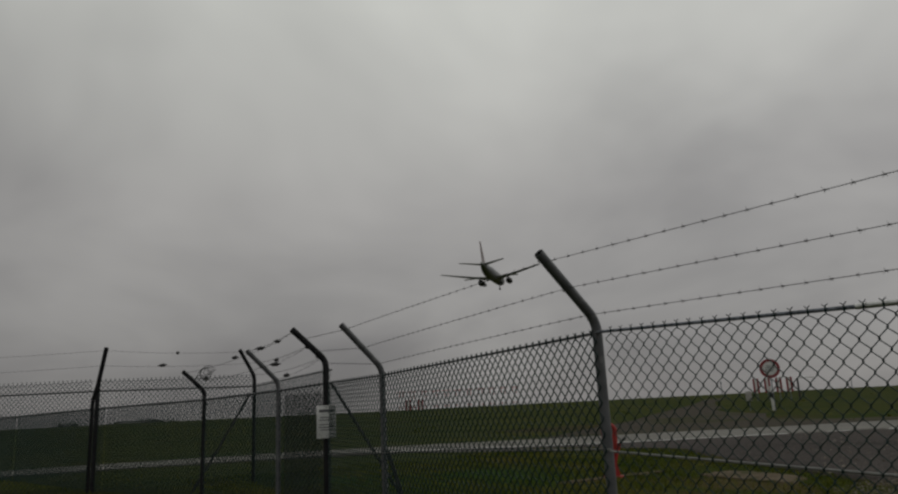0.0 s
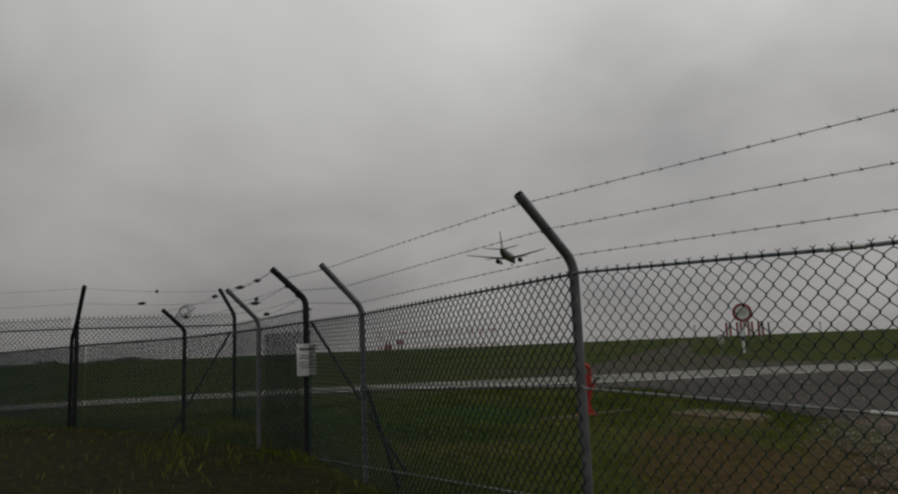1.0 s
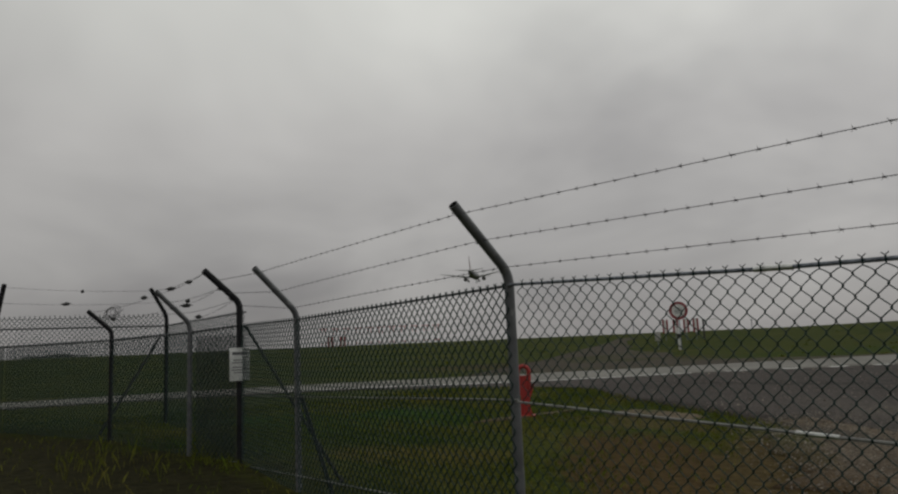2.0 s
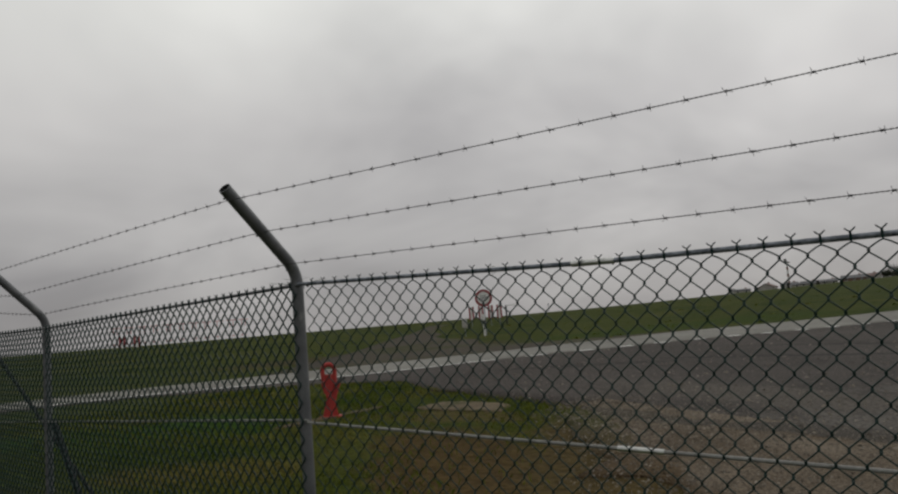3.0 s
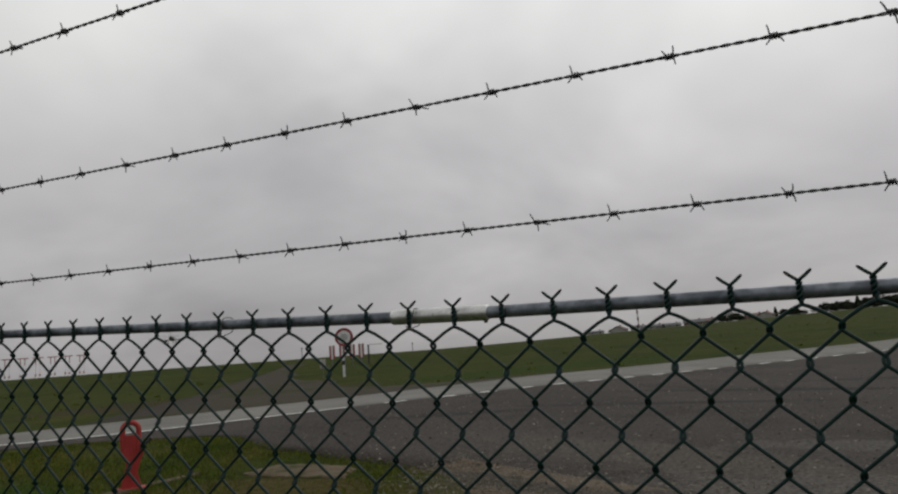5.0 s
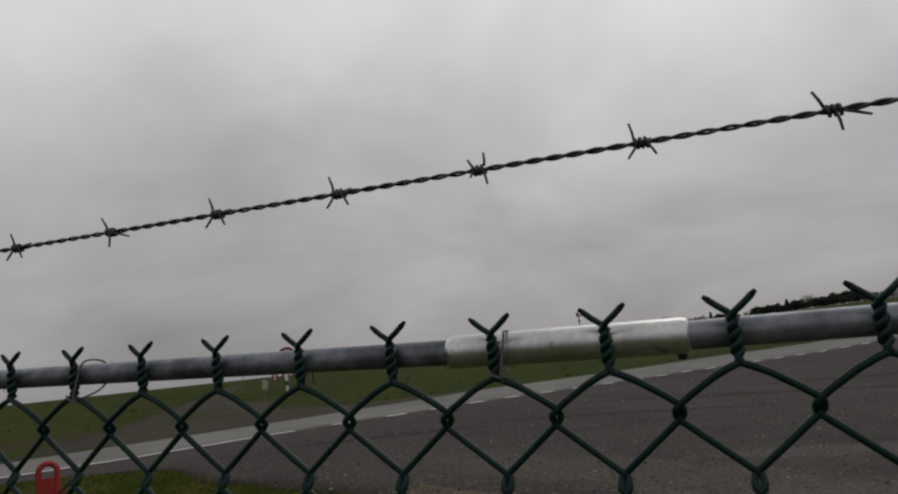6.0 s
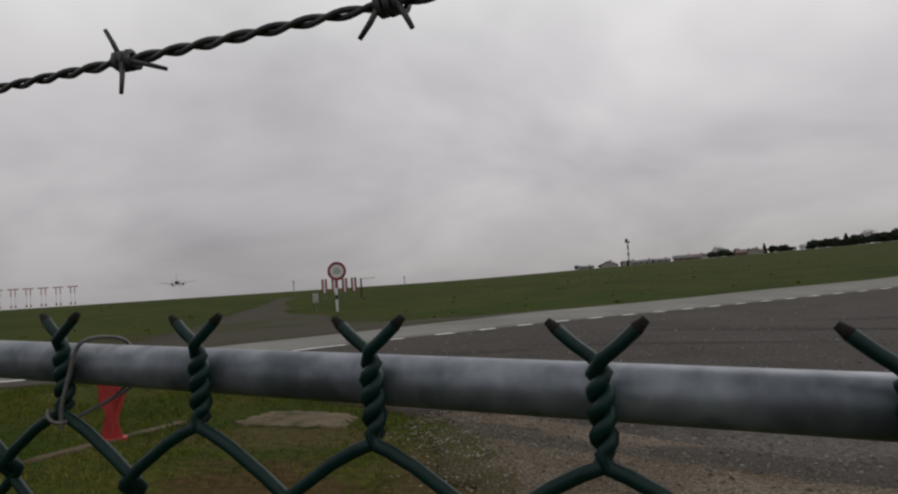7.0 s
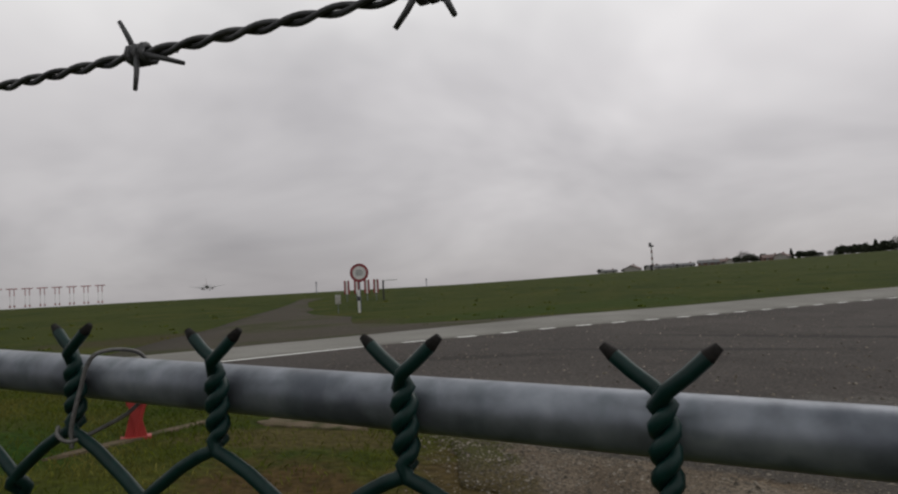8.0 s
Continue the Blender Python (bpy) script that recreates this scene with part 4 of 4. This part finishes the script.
def field_clumps():
    """Darker clumps of longer grass all over the field beyond the road."""
    rng = np.random.default_rng(31)
    V, F = [], []
    n = 1100
    az, d = np.radians(rng.uniform(-14, 64, n)), 24 + 96 * rng.random(n) ** 1.4
    x, y = -d * np.sin(az), d * np.cos(az)
    lim = np.interp(x, [q[0] for q in OUTER], [q[1] for q in OUTER])
    a_, b_ = np.array(TRACK_A), np.array(TRACK_B)
    lo, hi = np.interp(-x, -a_[:, 0], a_[:, 1]), np.interp(-x, -b_[:, 0], b_[:, 1])
    ok = (y > lim + 1.5) & ((x > -14) | (y < np.minimum(lo, hi) - 0.6) | (y > np.maximum(lo, hi) + 0.6))
    for px, py in zip(x[ok], y[ok]):
        z = float(gz(px, py))
        s = 0.04 + 0.22 * rng.random() ** 3
        for k in range(6):
            a = rng.uniform(0, 6.283)
            r = s * rng.uniform(0.2, 1)
            bx, by, w, h = px + math.cos(a) * r, py + math.sin(a) * r, s * 0.35, s * rng.uniform(0.25, 0.6)
            t = rng.uniform(0, 6.283)
            o = len(V)
            V.extend([(bx - math.cos(t) * w, by - math.sin(t) * w, z - 0.03), (bx + math.cos(t) * w, by + math.sin(t) * w, z - 0.03), (bx + rng.normal(0, w), by + rng.normal(0, w), z + h)])
            F.append((o, o + 1, o + 2))
    me = bpy.data.meshes.new("field_grass_clumps")
    me.from_pydata(V, [], F)
    me.materials.append(BLADE)
    tagged(new("field_grass_clumps", me), "clumps of longer grass across the airfield", "grass", kind="stuff")


field_clumps()


def stones():
    rng = np.random.default_rng(21)
    V, F = [], []

    def stone(px, py, s, lift):
        z = float(gz(px, py)) + lift
        o = len(V)
        a = rng.uniform(0.6, 1.4, 6) * s
        V.extend([(px + a[0], py, z), (px, py + a[1], z), (px - a[2], py, z), (px, py - a[3], z), (px, py, z + a[4] * 0.8), (px, py, z - s)])
        F.extend([(o, o + 1, o + 4), (o + 1, o + 2, o + 4), (o + 2, o + 3, o + 4), (o + 3, o, o + 4)])

    n = 17000
    x = rng.uniform(-3.6, 3.4, n)
    far = np.interp(x, [-3.6, -1.6, -0.2, 1.5, 3], [8.2, 7.6, 7.3, 7.2, 7.1])
    near_ = np.interp(x, [-3.6, -2.2, -1.5, -0.7, 0.6, 3], [6.4, 4.7, 3.4, 2.0, 0.9, 0.8])
    y = near_ + (far - near_) * rng.beta(1.3, 1.6, n) + rng.normal(0, 0.4, n)
    for px, py in zip(x, y):
        if py > 0.4:
            stone(px, py, 0.005 + 0.013 * rng.random() ** 4, 0.024)
    # loose chips strewn over the rough asphalt, thinning out with distance
    m = 7500
    y = 5.5 + 22 * rng.random(m) ** 1.5
    x = rng.uniform(-0.62, 0.42, m) * (y + 3) + 0.5
    inside = y < np.interp(x, [q[0] for q in INNER], [q[1] for q in INNER]) - 0.5
    beyond = y > np.interp(x, [q[0] for q in NEAR], [q[1] for q in NEAR]) + 0.1
    for px, py in zip(x[inside & beyond], y[inside & beyond]):
        stone(px, py, 0.007 + 0.026 * rng.random() ** 4, 0.020)
    me = bpy.data.meshes.new("loose_stones")
    me.from_pydata(V, [], F)
    me.materials.append(PEBBLE)
    tagged(new("loose_stones", me), "scattered pale stones on gravel and earth", "stones", kind="stuff")


stones()


# ---- signs and markers across the road ----
def disc(r, h, n=40):
    return [(r * math.cos(t), r * math.sin(t)) for t in np.arange(n) * 2 * math.pi / n], h


def round_sign():
    x, y = -21.68, 31.85
    z = float(gz(x, y))
    root = thing("round_sign", "round white prohibition sign with a red border", "road sign", (x, y, z), turn=34.5)
    c = 2.97 - z
    o, h = disc(0.50, 0.02)
    part("rim", Geo().prism(o, 0.03, pose(0, 0, c)), SIGN_RED, root, "thick red border ring", smooth=False)
    o, h = disc(0.355, 0.02)
    part("face", Geo().prism(o, 0.01, pose(0, -0.021, c)), PLATE, root, "white sign face", smooth=False)
    for zz, w in ((0.13, 0.30), (0.045, 0.42), (-0.04, 0.42), (-0.125, 0.34)):
        part("printed_line", Geo().box((0, -0.029, c + zz), (w, 0.004, 0.035)), INK, root, smooth=False)
    part("pole", Geo().tube([(0, 0.04, -0.1), (0, 0.04, c + 0.3)], 0.03, 10), ZINC, root)


round_sign()


def striped_board(x, y, base, top, w, turn):
    """An upright marker board in red and white upright stripes."""
    z = float(gz(x, y))
    root = thing("marker_board", "upright red and white striped airfield marker board", "marker board", (x, y, z), "red and white marker boards", turn=turn)
    h0, h1 = max(base - z, 0.1), top - z
    for i in range(3):
        part("stripe", Geo().box(((i - 1) * w / 3, 0, (h0 + h1) / 2), (w / 3 - 0.002, 0.04, h1 - h0), bevel=0.004), SIGN_RED if i != 1 else WHITE, root, smooth=False)
    part("leg", Geo().tube([(0, 0.04, -0.1), (0, 0.04, h0 + 0.2)], 0.03, 8), ZINC, root)


for x_, y_ in ((-33.6, 47.4), (-32.9, 47.8), (-32.15, 48.15), (-31.5, 48.5)):
    striped_board(x_, y_, 1.75, 2.84, 0.44, 34)
for x_, y_ in ((-77.0, 42.0), (-77.6, 40.6)):
    striped_board(x_, y_, 1.7, 3.0, 0.70, 62)


def marker_post(x, y, top):
    z = float(gz(x, y))
    root = thing("marker_post", "white roadside marker post with a black band", "marker post", (x, y, z))
    h = top - z
    part("shaft", Geo().box((0, 0, h * 0.5 - 0.05), (0.13, 0.10, h + 0.1), 34, 0.01), PLATE, root)
    part("band", Geo().box((0, 0, h * 0.62), (0.136, 0.106, h * 0.2), 34, 0.004), BLACK, root, "black reflector band")


marker_post(-21.61, 31.6, 2.05)


def small_sign(x, y, z0, z1, w, turn, mat, label):
    z = float(gz(x, y))
    root = thing("small_sign", label, "sign", (x, y, z), turn=turn)
    part("plate", Geo().box((0, 0, (z0 + z1) / 2 - z), (w, 0.02, z1 - z0), bevel=0.004), mat, root)
    part("pole", Geo().tube([(0, 0.03, -0.1), (0, 0.03, z1 - z - 0.02)], 0.02, 8), ZINC, root)


small_sign(-22.8, 31.35, 1.35, 1.85, 0.30, 36, RENDERED, "small weathered pale sign plate in the grass")


def barrier_arm(x, y, zt, length, turn):
    z = float(gz(x, y))
    root = thing("barrier_arm", "low grey post with a level pale arm", "barrier", (x, y, z), turn=turn)
    part("pole", Geo().tube([(0, 0, -0.1), (0, 0, zt - z)], 0.07, 10), DARK, root)
    part("arm", Geo().box((length / 2, 0, zt - z), (length, 0.07, 0.07), 0, 0.01), PLATE, root)


barrier_arm(-31.0, 48.8, 2.72, 1.15, 31)


def thin_marker(x, y, h, label):
    z = float(gz(x, y))
    root = thing("marker_pole", label, "marker pole", (x, y, z))
    part("shaft", Geo().tube([(0, 0, -0.1), (0, 0, h)], 0.05, 8), ZINC, root)
    part("head", Geo().box((0, 0, h), (0.18, 0.08, 0.28), 30, 0.01), ZINC, root)


thin_marker(-60.0, 77.5, 1.5, "thin grey marker pole on the far grass")
thin_marker(-51.0, 92.0, 1.2, "thin grey marker pole on the far grass")


# ---- far airfield: antenna row, mast, houses, trees ----
def polar(az, d):
    return 0.2 - d * math.sin(radians(az)), -0.2 + d * math.cos(radians(az))


def antenna(x, y, turn):
    z = float(gz(x, y))
    root = thing("antenna_frame", "slender two-legged red and grey antenna frame", "antenna", (x, y, z), "antenna row on the airfield", turn=turn)
    for sx in (-0.45, 0.45):
        # distance haze is put into the legs: below 3.2 m they turn pale
        part("leg", Geo().tube([(sx, 0, -0.2), (sx, 0, 3.2)], 0.055, 6), PLATE, root, "lower leg, paled as by haze")
        part("upper_leg", Geo().tube([(sx, 0, 3.2), (sx, 0, 4.9)], 0.11, 6), ANTENNA, root)
        part("foot_band", Geo().box((sx, 0, 0.75), (0.40, 0.3, 0.45), 0, 0.02), ANTENNA, root, "red painted foot")
    part("crossbar", Geo().box((0, 0, 4.9), (2.4, 0.24, 0.24), 0, 0.03), ANTENNA, root)


for i in range(11):
    ax_, ay_ = polar(53.3 + 0.905 * i, 200.0)
    antenna(ax_, ay_, 56)


def striped_mast(az, d, h):
    x, y = polar(az, d)
    z = float(gz(x, y))
    root = thing("striped_mast", "tall red and white banded airfield mast", "mast", (x, y, z), turn=az)
    n = 7
    for i in range(n):
        part("band", Geo().tube([(0, 0, h * 0.9 * i / n - (0.2 if i == 0 else 0)), (0, 0, h * 0.9 * (i + 1) / n)], 0.34 - 0.010 * i, 10), BRICK if i % 2 else PLATE, root)
    part("platform", Geo().box((0, 0, h * 0.92), (1.7, 1.0, 0.4), 0, 0.03), DARK, root)
    part("lamp_head", Geo().box((-0.35, 0, h * 0.98), (0.9, 0.6, 1.2), 0, 0.05), DARK, root)
    part("cabinet", Geo().box((-0.3, -0.4, 0.9), (0.9, 0.8, 1.9), 0, 0.05), DARK, root, "dark cabinet at the foot")


striped_mast(11.25, 250.0, 8.9)


def house(az, d, w, dep, h, roof_h, wall_mat, roof_mat, turn, label):
    x, y = polar(az, d)
    z = float(gz(x, y)) - 0.3
    root = thing("house", label, "house", (x, y, z), "distant houses", turn=az + turn)
    part("wall", Geo().prism([(-w / 2, 0), (w / 2, 0), (w / 2, h), (-w / 2, h)], dep), wall_mat, root, smooth=False)
    e_ = 0.35
    m_ = pose(0, 0, 0, 0, 0, 90)
    part("gable", Geo().prism([(-dep / 2, h), (dep / 2, h), (0, h + roof_h * 0.97)], w - 0.04, m_), wall_mat, root, smooth=False)
    for sg in (1, -1):
        part("roof", Geo().prism([(sg * (dep / 2 + e_), h - 0.15), (sg * (dep / 2 + e_), h + 0.05), (0, h + roof_h + 0.16), (0, h + roof_h)], w + 2 * e_, m_), roof_mat, root, smooth=False)
    part("chimney", Geo().box((w * 0.28, 0, h + roof_h), (0.6, 0.6, 1.2), 0, 0.03), BRICK, root)
    k = max(2, int(w / 2.6))
    for i in range(k):
        cx = -w / 2 + w * (i + 0.5) / k
        win = part("window", Geo().box((cx, -dep / 2 - 0.01, h * 0.55), (0.9, 0.10, 0.8), 0, 0.01), WHITE, root, smooth=False)
        part("pane", Geo().box((cx, -dep / 2 - 0.055, h * 0.55), (0.75, 0.04, 0.65)), GLASS, win, smooth=False)


for spec in ((14.6, 330, 9, 6, 2.4, 1.0, RENDERED, SLATE, 10, "low pale house with a dark flat-pitched roof"),
             (12.75, 320, 8, 8, 2.6, 3.0, RENDERED, TILE, 75, "pale gabled house with a red tiled roof"),
             (11.2, 335, 7, 7, 2.5, 2.2, RENDERED, SLATE, 20, "pale house with a slate roof"),
             (10.0, 335, 8, 7, 2.4, 1.8, RENDERED, SLATE, -15, "white bungalow with a slate roof"),
             (8.8, 335, 9, 7, 2.3, 1.6, RENDERED, SLATE, 8, "white bungalow with a slate roof"),
             (7.2, 330, 11, 8, 2.8, 2.2, BRICK, SLATE, 5, "long brick house with a dark roof"),
             (6.1, 330, 7, 7, 2.6, 2.2, RENDERED, TILE, -30, "pale house with a red tiled roof"),
             (2.9, 330, 9, 7, 2.6, 2.6, BRICK, TILE, 12, "red brick house with a tiled roof"),
             (2.1, 322, 6, 7, 3.0, 2.4, RENDERED, TILE, 70, "white gabled house with a red tiled roof"),
             (-10.5, 325, 13, 8, 3.2, 2.4, RENDERED, SLATE, -10, "long pale house with a grey roof")):
    az_, d_, w_, p_, h_, r_ = spec[:6]
    house(az_, d_, w_ * 0.75, p_ * 0.75, h_ * 0.50, r_ * 0.50, *spec[6:])


def tree(az, d, h, w, kind_, seed):
    """Tapered trunk, limbs, and a crown of many small leaf clumps or bare twigs."""
    rng = np.random.default_rng(seed)
    x, y = polar(az, d)
    z = float(gz(x, y)) - 0.2
    label = {"dark": "dark leafy tree on the far field edge", "bare": "bare grey-brown tree on the far field edge", "cone": "dark narrow conifer beside distant houses"}[kind_]
    root = thing("tree", label, "tree", (x, y, z), "distant trees", turn=float(rng.uniform(0, 360)))
    g = Geo().tube([(0, 0, 0), (0.05 * h * rng.normal(0, 0.3), 0, h * 0.35), (0, 0.03 * h, h * 0.8)], [0.035 * h, 0.024 * h, 0.008 * h], 7)
    tips = []
    for i in range(9):
        a = i * 2.4
        z0 = h * rng.uniform(0.2, 0.55)
        ln = w * 0.5 * rng.uniform(0.6, 1.0)
        tip = (math.cos(a) * ln, math.sin(a) * ln, z0 + h * rng.uniform(0.15, 0.4))
        g.tube([(0, 0, z0), (tip[0] * 0.5, tip[1] * 0.5, (z0 + tip[2]) / 2 + 0.1), tip], [0.014 * h, 0.009 * h, 0.004 * h], 5)
        tips.append(tip)
    part("trunk", g, BARK, root)
    c = Geo()
    n = 1000 if kind_ != "bare" else 1500
    for i in range(n):
        u = rng.normal(0, 1, 3)
        u /= np.linalg.norm(u)
        rr = rng.uniform(0.35, 1.0) ** 0.6
        if kind_ == "cone":
            zz = rng.uniform(0.08, 1.0)
            p = np.array([u[0] * w * 0.5 * (1.02 - zz), u[1] * w * 0.5 * (1.02 - zz), h * zz])
        else:
            lump = 1 + 0.28 * math.sin(5 * u[0] + seed) * math.cos(4 * u[1] + seed * 2)
            p = np.array([u[0] * w * 0.5 * rr * lump, u[1] * w * 0.5 * rr * lump, h * 0.56 + u[2] * h * 0.44 * rr * lump])
            p[2] = max(p[2], 0.12 * h)
        if kind_ == "bare":
            q = p + rng.normal(0, 0.06 * h, 3) + (0, 0, 0.05 * h)
            s = 0.011 * h
            o = rng.normal(0, 1, 3)
            o = o / np.linalg.norm(o) * s
            c.add([p - o, p + o, q], [(0, 1, 2)])
        else:
            s = 0.085 * h * rng.uniform(0.6, 1.3)
            t1, t2 = rng.normal(0, 1, 3), rng.normal(0, 1, 3)
            t1 /= np.linalg.norm(t1)
            t2 /= np.linalg.norm(t2)
            c.add([p - t1 * s, p + t2 * s, p + t1 * s, p - t2 * s * 0.8], [(0, 1, 2, 3)])
    me = bpy.data.meshes.new("crown")
    me.from_pydata(c.v, [], c.f)
    part("crown", me, TWIG if kind_ == "bare" else LEAF, root)


TREES = [(15.2, 3.2, 4, "dark"), (13.4, 2.6, 3, "dark"), (11.75, 3.4, 2.5, "dark"), (5.2, 4.2, 5, "dark"), (4.7, 7.5, 7, "bare"), (3.9, 3.0, 5, "dark"), (3.4, 4.6, 3.5, "dark"), (1.5, 6.5, 3, "cone"),
         (0.9, 4.6, 5, "dark"), (0.2, 4.4, 5, "dark"), (-1.0, 4.0, 4, "bare"), (-1.8, 6.0, 7, "dark"), (-2.5, 5.6, 6, "dark"), (-3.1, 6.2, 7, "dark"), (-3.8, 7.6, 5, "cone"), (-4.4, 6.4, 7, "dark"),
         (-5.2, 9.0, 9, "bare"), (-5.9, 6.6, 8, "dark"), (-6.8, 7.4, 8, "dark"), (-7.8, 8.4, 9, "dark"), (-8.8, 6.0, 7, "dark"), (-9.6, 4.6, 5, "dark"), (-11.8, 7.4, 8, "dark"), (-12.8, 6.8, 8, "dark"), (-13.8, 8.2, 9, "dark"), (-15.0, 7.2, 9, "dark")]
for i, (az_, h_, w_, k_) in enumerate(TREES):
    tree(az_, 345 + (i * 37) % 22, h_ * 0.72, w_ * 0.9, k_, 100 + i)
    if az_ < 6:
        tree(az_ - 0.45, 350 + (i * 23) % 18, h_ * 0.5, w_ * 0.95, "dark", 300 + i)
for i, (az_, h_, w_) in enumerate(((81.0, 1.7, 8), (82.6, 1.3, 9), (86.2, 1.5, 8), (79.8, 1.1, 8))):
    tree(az_, 260, h_, w_, "dark", 200 + i)


# ---- the airliner ----
def airliner():
    root = thing("airliner", "grey and white twin-engine airliner with wheels down", "airplane")
    ys = [18.5, 18.0, 17.0, 15.2, 12.5, 8, 0, -6, -10, -14, -17.0, -18.8]
    rs = [0.15, 0.75, 1.25, 1.68, 1.92, 1.97, 1.97, 1.95, 1.70, 1.15, 0.62, 0.20]
    zs = [-0.55, -0.45, -0.32, -0.15, 0, 0, 0, 0.05, 0.25, 0.70, 1.05, 1.20]
    part("fuselage", Geo().tube([(0, y, z) for y, z in zip(ys, zs)], rs, 20), HULL, root)

    def surface(name, r0, r1, t, mat, up=False):
        """A tapered aerofoil from root to tip; each end is x, y of the leading edge, chord and height."""
        g = Geo()
        prof = [(0, 0), (0.12, 0.5), (0.4, 0.6), (1, 0), (0.4, -0.35), (0.12, -0.35)]
        vs = []
        for (x, y, c, z), th in ((r0, t[0]), (r1, t[1])):
            for u, w in prof:
                vs.append((x + w * th, y - u * c, z) if up else (x, y - u * c, z + w * th))
        n = len(prof)
        g.add(vs, [tuple(range(n)), tuple(range(n, 2 * n))] + [(i, (i + 1) % n, (i + 1) % n + n, i + n) for i in range(n)])
        return part(name, g, mat, root)

    for sg in (1, -1):
        surface("wing", (sg * 1.2, 5.2, 7.4, -1.0), (sg * 6.2, 2.2, 4.4, -0.45), (1.1, 0.7), WING)
        w_ = surface("wing", (sg * 6.2, 2.2, 4.4, -0.45), (sg * 17.2, -4.2, 1.6, 1.05), (0.75, 0.30), WING)
        part("flap", Geo().box((sg * 5.6, -3.0, -1.25), (7.6, 1.4, 0.16), sg * 6, 0.03), WING, root)
        eng = part("engine", Geo().tube([(sg * 5.0, 6.0, -1.85), (sg * 5.0, 5.7, -1.85), (sg * 5.0, 3.6, -1.85), (sg * 5.0, 2.0, -1.85)], [0.92, 1.05, 1.05, 0.66], 16), DARK, root)
        part("nozzle", Geo().tube([(sg * 5.0, 2.1, -1.85), (sg * 5.0, 1.3, -1.85)], [0.5, 0.28], 12), DARK, eng)
        part("pylon", Geo().box((sg * 5.0, 3.2, -1.0), (0.3, 3.0, 0.9), 0, 0.05), WING, eng)
        surface("tailplane", (sg * 0.5, -13.2, 3.6, 1.25), (sg * 7.4, -17.2, 1.4, 1.95), (0.45, 0.2), WING)
        part("main_gear_leg", Geo().tube([(sg * 2.8, -0.6, -1.2), (sg * 2.8, -0.6, -3.4)], 0.16, 8), DARK, root)
        for dx in (-0.35, 0.35):
            part("wheel", Geo().tube([(sg * 2.8 + dx - 0.17, -0.6, -3.45), (sg * 2.8 + dx + 0.17, -0.6, -3.45)], 0.55, 14), BLACK, root)
    surface("fin", (0, -11.6, 5.6, 1.6), (0, -16.6, 2.2, 8.5), (0.5, 0.22), FIN, True)
    part("nose_gear_leg", Geo().tube([(0, 13.0, -1.4), (0, 13.0, -3.3)], 0.12, 8), DARK, root)
    part("wheel", Geo().tube([(-0.3, 13.0, -3.3), (0.3, 13.0, -3.3)], 0.36, 12), BLACK, root)
    return root


plane = airliner()


def motions():
    """The airliner sinks towards the far runway at an even speed."""
    heights = ((0.0, 46.5), (1.0, 41.4), (2.5, 34.9), (4.0, 28.4), (5.5, 22.5), (7.0, 17.4), (8.0, 14.2))
    walk(plane, [(t, pose(-196.8 - 47.1 * t, 140.7 + 51.7 * t, z, 1.2, -1.0, 43.6)) for t, z in heights])


motions()
